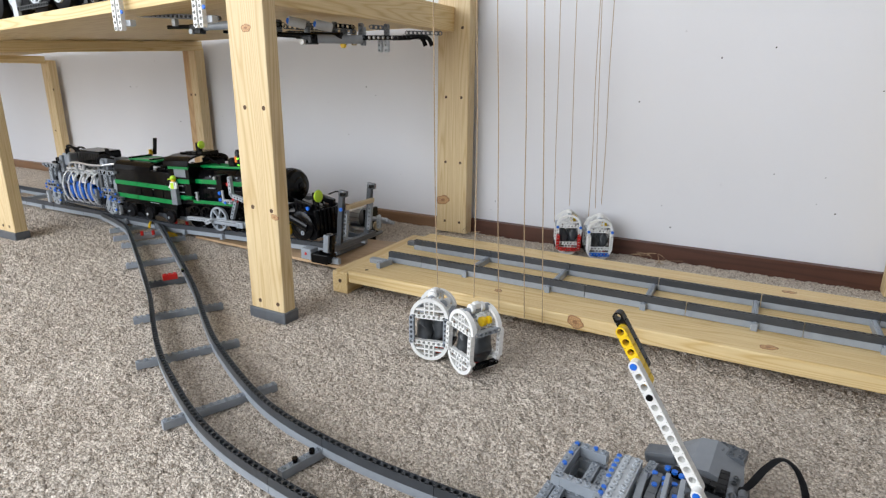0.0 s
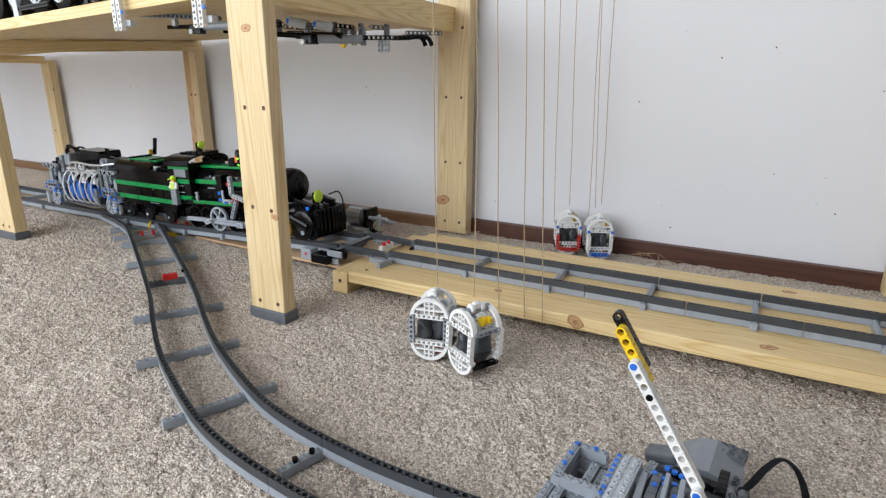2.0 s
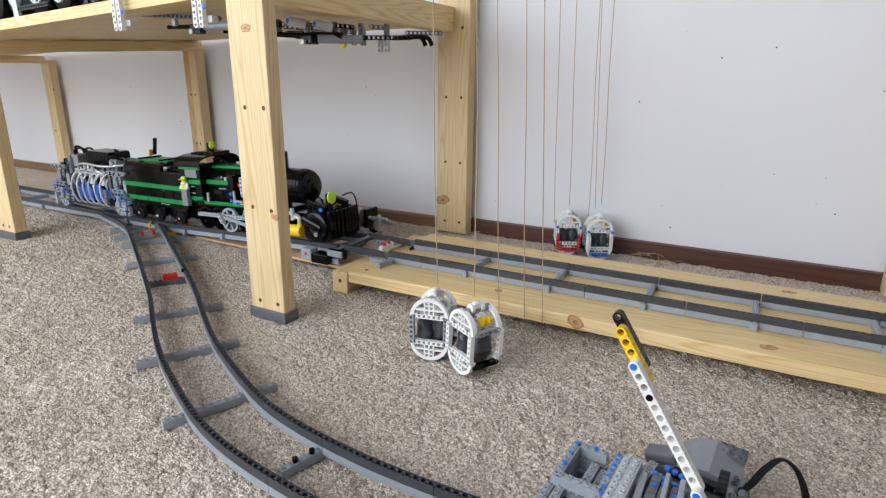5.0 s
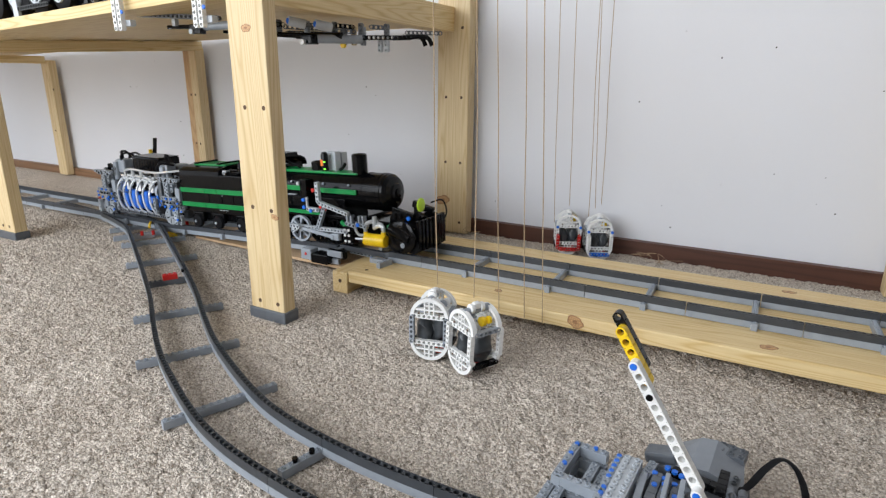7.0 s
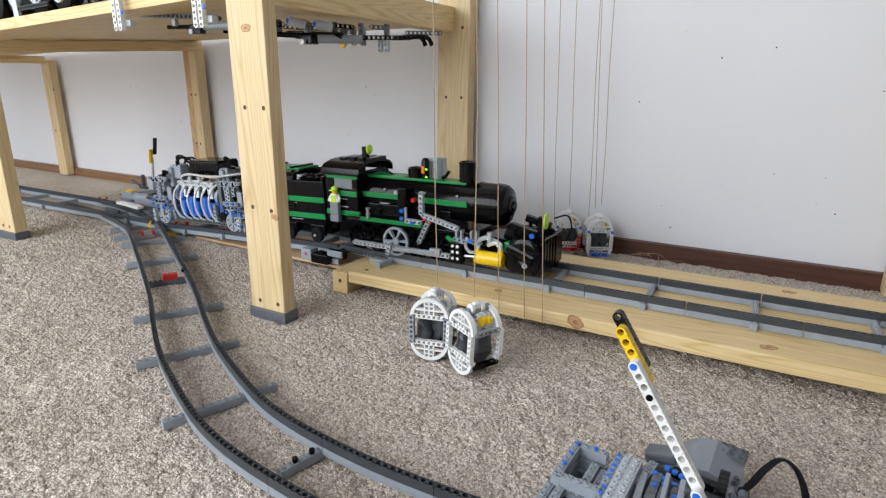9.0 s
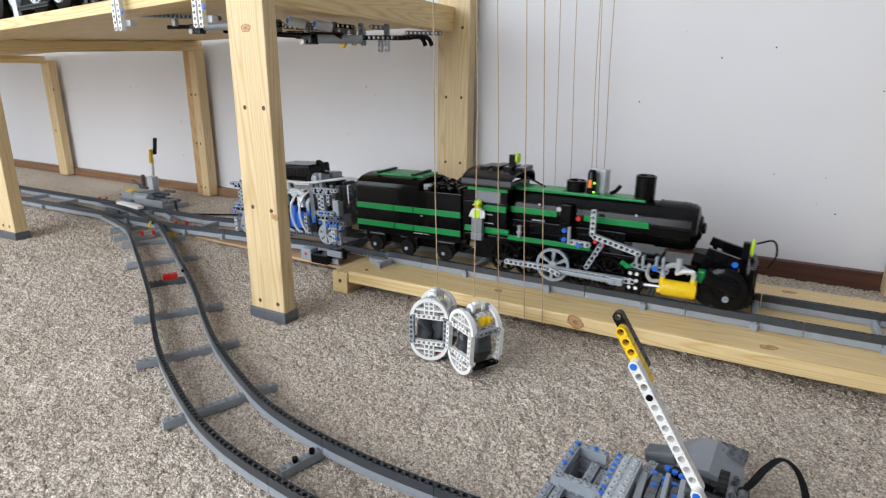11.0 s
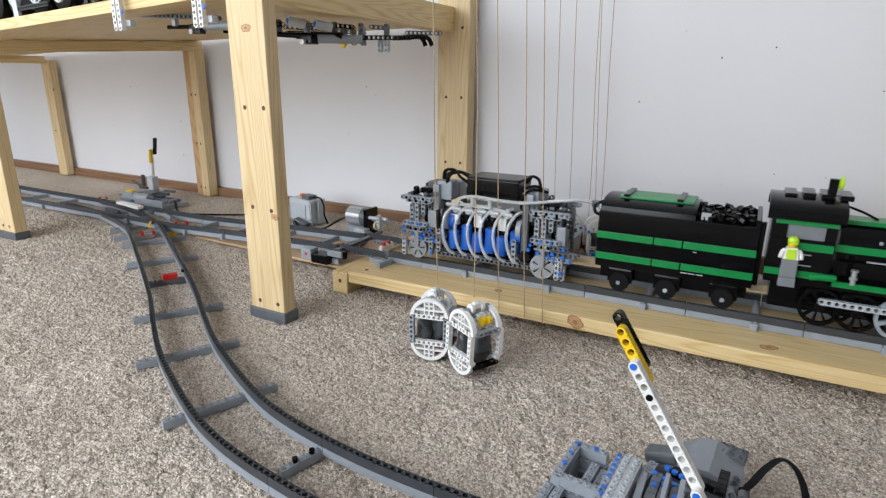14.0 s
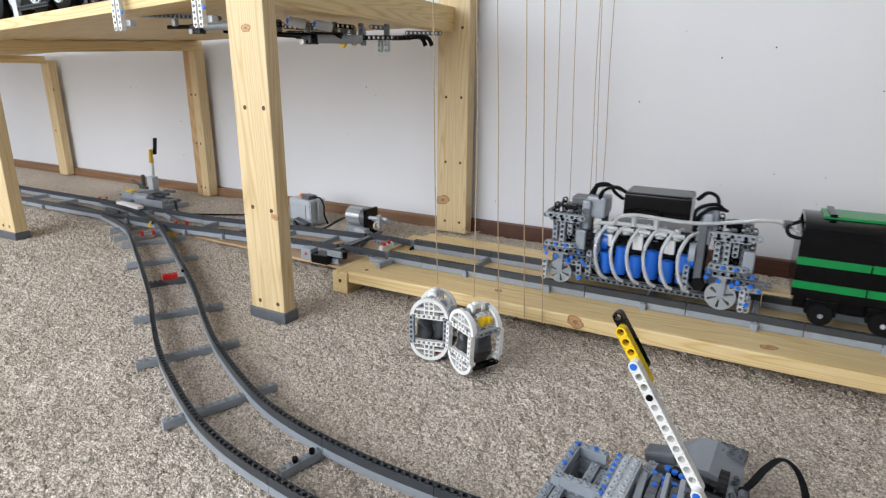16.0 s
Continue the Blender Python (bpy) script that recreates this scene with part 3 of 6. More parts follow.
def branch_line():
    t = thing("railway_track", Matrix(), "curved grey plastic toy track lying on carpet", "track")
    ctrl = [(-1.60, 0.943), (-1.48, 0.932), (-1.38, 0.912), (-1.29, 0.885), (-1.204, 0.853), (-1.038, 0.757), (-0.80, 0.614), (-0.671, 0.528), (-0.582, 0.473), (-0.466, 0.416), (-0.393, 0.391), (-0.31, 0.377), (-0.235, 0.372), (-0.15, 0.373), (-0.05, 0.38)]
    far = smooth_path([(x, y, 0.026) for x, y in ctrl], 14)
    near = []
    for i, q in enumerate(far):
        d = (far[min(i + 1, len(far) - 1)] - far[max(0, i - 1)]).normalized()
        near.append(q + Vector((d.y, -d.x, 0)) * 0.0665)
    for line in (far, near):
        cells = resample(line, U)
        for i in range(0, len(cells) - 2, 16):
            seg = [q.copy() for q in cells[i:i + 17]]
            if len(seg) > 3:
                seg[-1] = seg[-1].lerp(seg[-2], 0.06)
                rail_segment(t, seg, rail_grey, light_grey, w=0.0068, fw=0.0031)
    for a, b in (((-0.512, 0.335), (-0.465, 0.455)), ((-0.655, 0.407), (-0.594, 0.517)), ((-0.787, 0.4925), (-0.7164, 0.6026)), ((-1.034, 0.651), (-0.968, 0.761)), ((-1.167, 0.731), (-1.1025, 0.842)), ((-1.231, 0.756), (-1.175, 0.871))):
        sleeper(t, (*a, 0.001), (*b, 0.001))
    # short cross pieces
    sleeper(t, (-0.3467, 0.335, 0.002), (-0.3313, 0.396, 0.002), n=8)
    sleeper(t, (-0.19, 0.345, 0.002), (-0.185, 0.375, 0.002), n=4)
    sleeper(t, (-0.905, 0.602, 0.001), (-0.866, 0.668, 0.001), dark_grey, 9)
    sleeper(t, (-0.893, 0.622, 0.0108), (-0.878, 0.648, 0.0108), red_p, 3)
    part("sensor", cyl(BM(), (-0.874, 0.655, 0.021), (-0.874, 0.655, 0.026), 0.004, 10), black_p, t)
    for x, y in ((-0.3428, 0.351), (-0.3375, 0.369)):
        part("pin", cyl(BM(), (x, y, 0.012), (x, y, 0.0165), 0.0028, 10), black_p, t, "black pin")
    return t


branch_line()


# ---- points and their signal lever ----
def points_tower():
    t = thing("points_machine", Matrix.Translation((-1.49, 1.03, 0)), "grey plastic points machine with an upright lever", "points machine")
    part("base_plate", box(BM(), -0.085, 0.10, -0.03, 0.055, 0.003, 0.014, 0.001), light_grey, t)
    part("side_wall", box(BM(), -0.01, 0.105, -0.032, -0.024, 0.012, 0.03, 0.0006), light_grey, t)
    part("drum", cyl(BM(), (-0.02, -0.02, 0.028), (0.035, -0.015, 0.028), 0.012, 20), light_grey, t, smooth=True)
    part("motor_block", box(BM(), -0.075, -0.03, -0.025, 0.02, 0.012, 0.038, 0.002), light_grey, t)
    part("cap", box(BM(), -0.065, -0.04, -0.018, 0.0, 0.038, 0.042, 0.001), yellow_p, t, "yellow plate")
    part("gear_block", box(BM(), -0.035, 0.02, 0.0, 0.045, 0.012, 0.038, 0.003), dark_grey, t)
    for k in range(3):
        beam(t, 5, dark_grey, (0.02 + k * 0.012, 0.01 + 0.01 * k, 0.03 + 0.007 * k))
    beam(t, 5, dark_grey, (-0.05, 0.03, 0.045), axis="z")
    part("arm_socket", box(BM(), -0.042, -0.018, 0.035, 0.055, 0.03, 0.075, 0.002), pale_grey, t)
    beam(t, 11, white_p, (-0.031, 0.045, 0.045), (-0.027, 0.05, 0.13), name="lever_arm", label="white lever arm")
    beam(t, 5, yellow_p, (-0.022, 0.042, 0.118), (-0.016, 0.042, 0.16), name="lever_tip", label="yellow lever section")
    beam(t, 6, black_p, (-0.012, 0.05, 0.142), (-0.003, 0.052, 0.195), name="lever_tip", label="black lever tip")
    for x, yy, zz, n in ((-0.07, -0.028, 0.018, 6), (-0.02, 0.0, 0.052, 4), (0.03, 0.035, 0.02, 8), (0.045, -0.028, 0.034, 4)):
        beam(t, n, light_grey if n % 4 else dark_grey, (x, yy, zz))
    for k in range(4):
        brick(t, 3, light_grey, pose(0.02 + 0.02 * k, 0.012 + 0.008 * (k % 2), 0.014, 0, 0, 90 * (k % 2)), name="block")
    part("crank", cyl(BM(), (-0.05, 0.02, 0.05), (-0.07, 0.01, 0.066), 0.004, 8), dark_grey, t)
    part("drive_rod", box(BM(), -0.11, -0.075, -0.01, -0.003, 0.022, 0.027), dark_grey, t)
    bm = tube(BM(), [(0.09, 0.02, 0.02), (0.16, -0.02, 0.004), (0.25, 0.005, 0.005), (0.33, 0.045, 0.006), (0.38, 0.055, 0.015)], 0.0022, flat=1.6)
    part("cable", bm, black_r, t, "black flat cable", smooth=True)
    part("plug", box(BM(), 0.365, 0.395, 0.045, 0.065, 0.004, 0.018, 0.001), black_p, t, "black cable plug")


points_tower()


def points_rails():
    t = thing("points", Matrix.Translation((-1.35, 0.90, 0)), "toy railway points where two tracks part", "points")
    part("sliding_bar", box(BM(), -0.075, 0.03, -0.006, 0.010, 0.024, 0.032, 0.001, pose(-0.055, 0.03, 0, 0, 0, -6)), white_p, t, "white sliding bar")
    for k, (x, y, a, n) in enumerate(((0.02, -0.045, -32, 6), (0.07, -0.02, -14, 8), (0.13, -0.045, -30, 6), (-0.02, 0.045, -12, 8), (0.09, 0.02, -22, 7), (-0.09, -0.005, -8, 8))):
        brick(t, n, dark_grey if k % 2 else light_grey, pose(x, y, 0.012 + 0.0005 * k, 0, 0, a), name="switch_blade")
    for x, y, a in ((0.145, -0.09, 62), (0.07, -0.055, 66), (-0.06, 0.01, 75), (-0.12, 0.03, 80)):
        brick(t, 14, light_grey, pose(x, y, 0.001, 0, 0, a), name="sleeper")
    part("spring", tube(BM(), [(0.115, -0.045, 0.024), (0.135, -0.062, 0.026), (0.15, -0.075, 0.022)], 0.003), yellow_p, t, "yellow strip")
    for x, y in ((0.165, -0.105), (0.18, -0.088), (0.155, -0.008), (0.175, 0.006), (-0.10, 0.06), (-0.085, 0.075), (-0.27, 0.075), (-0.255, 0.085)):
        part("pin", cyl(BM(), (x, y, 0.012), (x, y, 0.022), 0.0035, 10), red_p, t, "red round stud")
    brick(t, 6, pale_grey, pose(0.155, -0.098, 0.002, 0, 0, 60), name="plate")
    brick(t, 4, tan_p, pose(-0.262, 0.08, 0.01, 0, 0, -8), name="plate")
    brick(t, 4, yellow_p, pose(0.205, -0.06, 0.002, 0, 0, -10), name="plate")


points_rails()


# ---- hardboard ramp, lifting bridge, its motor and battery box ----
def ramp():
    x0, x1 = -1.10, -0.615
    bm = BM()
    c = [(x0, 0.866, 0.006), (x1, 0.796, 0.030), (x1, 0.985, 0.030), (x0, 0.985, 0.006)]
    lo = [bm.verts.new((x, y, z - 0.005)) for x, y, z in c]
    hi = [bm.verts.new(q) for q in c]
    bm.faces.new(hi)
    bm.faces.new(lo[::-1])
    for i in range(4):
        j = (i + 1) % 4
        bm.faces.new((lo[i], lo[j], hi[j], hi[i]))
    tagged(part("ramp_board", bm, plywood), "brown hardboard ramp under the track", "board")
    ob = part("ramp_block", box(BM(), -0.70, -0.64, 0.86, 0.97, 0.0, 0.0225, 0.001), pine_y)
    tagged(ob, "pine block propping up the ramp board", "block")


ramp()
HINGE = Vector((-0.662, 0.0, 0.05))


def bridge_frame():
    t = thing("bridge_frame", Matrix(), "grey plastic bearing frame of the lifting bridge", "bridge frame")
    y0 = line_y(-0.67)
    brick(t, 16, light_grey, pose(-0.70, y0 - 0.01, 0.0275, 0, 0, 90), name="sleeper")
    brick(t, 14, dark_grey, pose(-0.683, y0 + 0.005, 0.029, 0, 0, 90), name="sleeper")
    brick(t, 6, light_grey, pose(-0.668, y0 - 0.075, 0.029, 0, 0, 4), name="brick")
    part("bearing_block", box(BM(), -0.695, -0.658, y0 - 0.092, y0 - 0.066, 0.030, 0.047, 0.001), black_p, t, "black bearing block")
    part("bearing_cap", box(BM(), -0.718, -0.695, y0 - 0.093, y0 - 0.07, 0.034, 0.054, 0.002), light_grey, t)
    pin(t, red_p, (-0.706, y0 - 0.093, 0.045), r=0.0026)
    for s in (-1, 1):
        part("bracket", box(BM(), -0.58, -0.55, y0 + s * 0.064 - 0.006, y0 + s * 0.064 + 0.006, 0.038, 0.05, 0.001), dark_grey if s > 0 else light_grey, t)
    brick(t, 4, light_grey, pose(-0.545, y0 - 0.075, PLANK_Z, 0, 0, 80), name="brick")


bridge_frame()


def lifting_bridge():
    """The hinged stretch of track: it lies along +x when lowered; the origin is on the hinge."""
    y0 = line_y(HINGE.x)
    t = thing("lifting_bridge", Matrix.Translation((HINGE.x, y0, HINGE.z)), "hinged grey plastic bridge of two rails", "lifting bridge")
    part("hinge_shaft", cyl(BM(), (0, -0.075, 0), (0, 0.09, 0), 0.0035, 10), dark_grey, t)
    beam(t, 17, dark_grey, (0.006, -0.066, 0.0), axis="y", name="hinge_beam", label="dark beam with holes")
    for s in (-1, 1):
        pts = [Vector((0.002 + 0.104 * i / 13, s * HALF, 0.0085)) for i in range(14)]
        rail_segment(t, pts, rail_grey, light_grey, False)
        beam(t, 7, light_grey, (0.022, s * HALF - 0.006 * s, -0.004), name="rail_foot")
        part("hook", box(BM(), 0.1, 0.111, s * HALF - 0.004, s * HALF + 0.004, -0.008, 0.0095, 0.002), dark_grey, t)
        part("hook_tip", cyl(BM(), (0.106, s * HALF - 0.004, -0.004), (0.106, s * HALF - 0.013, -0.004), 0.0035, 10), black_p, t)
        pin(t, blue_p, (0.078, s * HALF - 0.01, -0.004), r=0.0036, h=0.003)
    beam(t, 11, tan_p, (0.078, -0.036, -0.004), axis="y", name="tie_bar", label="pale tie bar")
    brick(t, 5, white_p, pose(0.072, 0.0, -0.002, 0, 0, 90), name="plate")
    for y in (-0.008, 0.008):
        part("pin", cyl(BM(), (0.072, y, 0.006), (0.072, y, 0.014), 0.0034, 10), red_p, t, "red pin")
    part("lever", box(BM(), -0.003, 0.036, -0.082, -0.072, -0.007, 0.007, 0.002), black_p, t, "black crank lever")
    part("lever_link", box(BM(), 0.002, 0.034, -0.088, -0.083, -0.003, 0.008, 0.001), light_grey, t)
    return t


bridge = lifting_bridge()


def bridge_motor():
    t = thing("toy_motor", pose(-0.79, 1.075, 0, 0, 0, -4), "silver and grey toy electric motor on a bracket", "motor")
    bm = lathe(BM(), (-0.03, 0, 0.047), (1, 0, 0), ((0, 0.019), (0.002, 0.0215), (0.04, 0.0215), (0.042, 0.02)), 24)
    part("housing", bm, silver_p, t, "silver ribbed housing", smooth=True)
    for k in range(7):
        w = radians(-60 + 28 * k)
        part("rib", cyl(BM(), (-0.029, 0.0212 * math.cos(w + 1.7), 0.047 + 0.0212 * math.sin(w + 1.7)), (0.012, 0.0212 * math.cos(w + 1.7), 0.047 + 0.0212 * math.sin(w + 1.7)), 0.0012, 6), light_grey, t)
    part("end_cap", lathe(BM(), (0.012, 0, 0.047), (1, 0, 0), ((0, 0.0217), (0.014, 0.0217), (0.016, 0.012)), 24), dark_grey, t, smooth=True)
    part("gear_case", box(BM(), 0.026, 0.034, -0.022, 0.022, 0.02, 0.07, 0.002), black_p, t)
    part("mount", box(BM(), -0.025, 0.03, -0.02, 0.02, 0.004, 0.026, 0.002), light_grey, t)
    for k in range(3):
        part("axle", cyl(BM(), (0.034, -0.01 + 0.012 * k, 0.05 - 0.006 * k), (0.085, -0.01 + 0.012 * k, 0.052 - 0.006 * k), 0.004, 10), pale_grey, t)
    beam(t, 4, pale_grey, (0.068, -0.018, 0.035), axis="z")
    beam(t, 4, black_p, (0.045, -0.022, 0.03), (0.075, -0.02, 0.015))
    part("gear", cyl(BM(), (0.055, -0.012, 0.035), (0.06, -0.012, 0.035), 0.011, 16), tan_p, t)
    part("bearing", box(BM(), 0.02, 0.052, -0.05, -0.03, 0.016, 0.032, 0.003), pale_grey, t)
    part("foot", box(BM(), 0.0, 0.06, -0.052, -0.02, 0.003, 0.016, 0.001), black_p, t)
    part("cable", tube(BM(), [(-0.03, 0.0, 0.045), (-0.06, -0.01, 0.03), (-0.10, -0.03, 0.006), (-0.14, -0.04, 0.006)], 0.0025, flat=1.8), black_r, t, "black cable", smooth=True)


bridge_motor()


def battery_box():
    t = thing("battery_box", pose(-0.975, 1.10, 0, 0, 0, -12), "grey plastic battery box with an orange switch", "battery box")
    part("case", box(BM(), -0.04, 0.04, -0.02, 0.03, 0.002, 0.066, 0.004), pale_grey, t)
    part("lid", box(BM(), -0.034, 0.026, -0.0225, -0.02, 0.012, 0.054, 0.001), pale_grey, t)
    for y in (-0.018, 0.006):
        beam(t, 7, pale_grey, (0.044, y, 0.012), axis="z", name="side_beam")
    beam(t, 6, light_grey, (-0.043, -0.012, 0.016), axis="z", name="side_beam")
    part("switch", box(BM(), -0.014, -0.002, -0.006, 0.006, 0.066, 0.076, 0.001), orange_p, t, "orange switch")
    part("plug", box(BM(), 0.0, 0.03, -0.012, 0.012, 0.066, 0.076, 0.001), dark_grey, t)
    part("cable", tube(BM(), [(0.03, 0, 0.072), (0.052, 0.004, 0.072), (0.06, 0.008, 0.056), (0.056, 0.012, 0.03), (0.058, 0.02, 0.005)], 0.002), black_r, t, smooth=True)
    part("receiver", box(BM(), -0.005, 0.03, -0.055, -0.035, 0.01, 0.026, 0.002, pose(0, 0, 0, 0, 20, 15)), dark_grey, t)
    part("cable", tube(BM(), [(0.02, -0.05, 0.02), (0.04, -0.055, 0.01), (0.055, -0.06, 0.004)], 0.0025), black_r, t, smooth=True)
    part("cable", tube(BM(), [(-0.01, -0.05, 0.02), (-0.05, -0.03, 0.012), (-0.12, -0.01, 0.01), (-0.2, 0.005, 0.006)], 0.0025, flat=1.6), black_r, t, smooth=True)


battery_box()


# ---- hanging counterweight cages ----
def half_panel(w, h, d):
    """A half-disc panel in the xz plane with pierced webs: a bow, a straight foot and an inner rib, bow upward."""
    bm = BM()
    seg = 20

    def band(w0, h0, t):
        rings = []
        for i in range(seg + 1):
            a = math.pi * i / seg
            c, s = math.cos(a), math.sin(a)
            rings.append([bm.verts.new((c * (w0 / 2 - k), y, s * (h0 - k))) for k, y in ((0, -d / 2), (t, -d / 2), (t, d / 2), (0, d / 2))])
        for p, q in zip(rings, rings[1:]):
            for k in range(4):
                j = (k + 1) % 4
                bm.faces.new((p[k], p[j], q[j], q[k]))
        bm.faces.new(rings[0])
        bm.faces.new(rings[-1][::-1])

    band(w, h, 0.0055)
    for x0, x1, z0, z1 in ((-0.0085, -0.0062, 0.003, h - 0.004), (-0.0012, 0.0012, 0.003, h - 0.003), (0.0062, 0.0085, 0.003, h - 0.004),
                           (-0.022, 0.022, 0.0105, 0.0135), (-0.008, 0.008, 0.018, 0.0205)):
        box(bm, x0, x1, -d * 0.44, d * 0.44, z0, z1)
    bmesh.ops.recalc_face_normals(bm, faces=bm.faces[:])
    return bm


def cage(m, accent, label, group="counterweight cages"):
    t = thing("counterweight_cage", m @ Matrix.Scale(0.835, 4), label, "cage", group)
    w, h, dep, top, low = 0.062, 0.031, 0.046, 0.073, 0.031
    for y in (-dep / 2, dep / 2):
        part("top_bow", half_panel(w, h, 0.0075), white_p, t, "", pose(0, y, top))
        part("bottom_bow", half_panel(w, h - 0.001, 0.0075), white_p, t, "", pose(0, y, low, 180, 0, 0))
        for z in (top + 0.001, low - 0.001):
            beam(t, 7, white_p, (-0.024, y, z), name="cross_bar")
        for sx in (-1, 1):
            beam(t, 6, light_grey if accent is light_grey else white_p, (sx * 0.0275, y - 0.004 if y < 0 else y + 0.004, low + 0.001), axis="z", name="upright")
            for z in (top + 0.006, low - 0.006):
                part("plug", box(BM(), sx * 0.0165 - 0.0016, sx * 0.0165 + 0.0016, y - 0.0042 if y < 0 else y + 0.0036, y - 0.0036 if y < 0 else y + 0.0042, z - 0.0016, z + 0.0016), hole_m, t, "dark cross-shaped hole")
    for sx in (-1, 1):
        beam(t, 6, light_grey, (sx * 0.028, -0.02, top + 0.002), axis="y", name="side_bar")
        beam(t, 6, black_p, (sx * 0.0285, -0.02, 0.022), axis="y", name="side_bar")
    bm = BM()
    for x, y, z, r in ((-0.012, -0.006, 0.040, 0.0165), (0.012, 0.004, 0.044, 0.0165), (0.002, 0.006, 0.03, 0.0185)):
        s = bmesh.ops.create_icosphere(bm, subdivisions=3, radius=r, matrix=pose(x, y, z, 0, 300 * x, 0) @ Matrix.Diagonal((0.85, 0.95, 1.75, 1)))
        for v in s["verts"]:
            v.co += Vector((noise.noise(v.co * 60 + Vector((x * 90, 0, 0))), noise.noise(v.co * 55), noise.noise(v.co * 50))) * 0.005
    part("weight", bm, stone_m, t, "dark grey stone weight", smooth=True)
    part("axle", cyl(BM(), (0, -dep / 2, top + 0.027), (0, dep / 2, top + 0.027), 0.0055, 12), light_grey, t)
    for y in (-0.009, 0.009):
        part("hanger", lathe(BM(), (0, y - 0.0035, top + 0.03), (0, 1, 0), ((0, 0.006), (0.001, 0.0075), (0.006, 0.0075), (0.007, 0.006)), 14), white_p, t, smooth=True)
    part("hanger_bar", box(BM(), -0.005, 0.005, -0.006, 0.006, top + 0.028, top + 0.039, 0.003), white_p, t)
    part("gear", cyl(BM(), (0.013, 0.0, top + 0.012), (0.013, 0.006, top + 0.012), 0.0075, 12), yellow_p if accent is not light_grey else light_grey, t)
    part("gear", cyl(BM(), (0.018, 0.008, top + 0.015), (0.018, 0.013, top + 0.015), 0.006, 12), yellow_p if accent is not light_grey else white_p, t)
    part("block", box(BM(), 0.006, 0.018, -0.012, 0.0, 0.008, 0.020, 0.001), red_p, t, "red block")
    return t


cage(pose(-0.347, 0.628, 0.002, 0, 0, 12), light_grey, "white round-ended toy cage with grey uprights on carpet")
cage(pose(-0.283, 0.615, 0.002, 0, 3, -28), white_p, "white round-ended toy cage holding a dark weight")
for x, y, a in ((-0.332, 1.185, 22), (-0.266, 1.178, 24)):
    c = cage(pose(x, y, 0.001, 0, 0, a), white_p, "white round-ended toy cage beside the wall")
    beam(c, 6, red_p if x < -0.3 else blue_p, (-0.02, -0.035, 0.018), name="front_bar")
    for sx in (-1, 1):
        beam(c, 5, red_p if x < -0.3 else white_p, (sx * 0.026, -0.034, 0.02 if x < -0.3 else 0.03), axis="z", name="front_bar")
        pin(c, blue_p, (sx * 0.028, -0.03, 0.073), r=0.0036, h=0.003)
    part("hoop", tube(BM(), [(-0.03, 0, 0.07), (-0.015, 0, 0.1), (0.01, 0, 0.108), (0.03, 0, 0.085), (0.034, 0, 0.06)], 0.0012), white_p, c, "thin white hoop")


def string(top, bottom, wob=0.0012, r=0.0007):
    a, b = Vector(top), Vector(bottom)
    up = a + (a - b) * 4.2
    pts = [b.lerp(up, k / 16) + Vector((random.uniform(-wob, wob), random.uniform(-wob, wob), 0)) for k in range(17)]
    ob = part("string", tube(BM(), pts, r, 5, 3), string_m, None, smooth=True)
    tagged(ob, "thin tan cotton string hanging straight down", "string", "strings")


for top, bottom in (((-0.353, 0.632, 0.45), (-0.345, 0.632, 0.1)), ((-0.296, 0.632, 0.45), (-0.283, 0.615, 0.1)), ((-0.323, 0.75, 0.4566), (-0.3043, 0.75, 0.03)), ((-0.2838, 0.75, 0.4548), (-0.2641, 0.75, 0.0257)), ((-0.2593, 0.75, 0.4537), (-0.2363, 0.75, 0.021)),
                    ((-0.3827, 1.2, 0.505), (-0.367, 1.2, 0.06)), ((-0.351, 1.2, 0.5035), (-0.336, 1.2, 0.1)), ((-0.3055, 1.2, 0.5015), (-0.293, 1.2, 0.0807)), ((-0.302, 1.2, 0.5015), (-0.281, 1.2, 0.1)), ((-0.279, 1.2, 0.5003), (-0.268, 1.2, 0.11))):
    string(top, bottom)


def string_tangle():
    for x, y in ((-0.55, 1.17), (-0.5, 1.16), (-0.18, 1.185), (-0.12, 1.175)):
        pts = [(x + random.uniform(-0.03, 0.03), y + random.uniform(-0.02, 0.02), random.uniform(0.004, 0.025)) for _ in range(7)]
        tagged(part("string", tube(BM(), pts, 0.0004, 5, 6), string_m, None, smooth=True), "loose curled string end on carpet", "string", "string ends")


string_tangle()


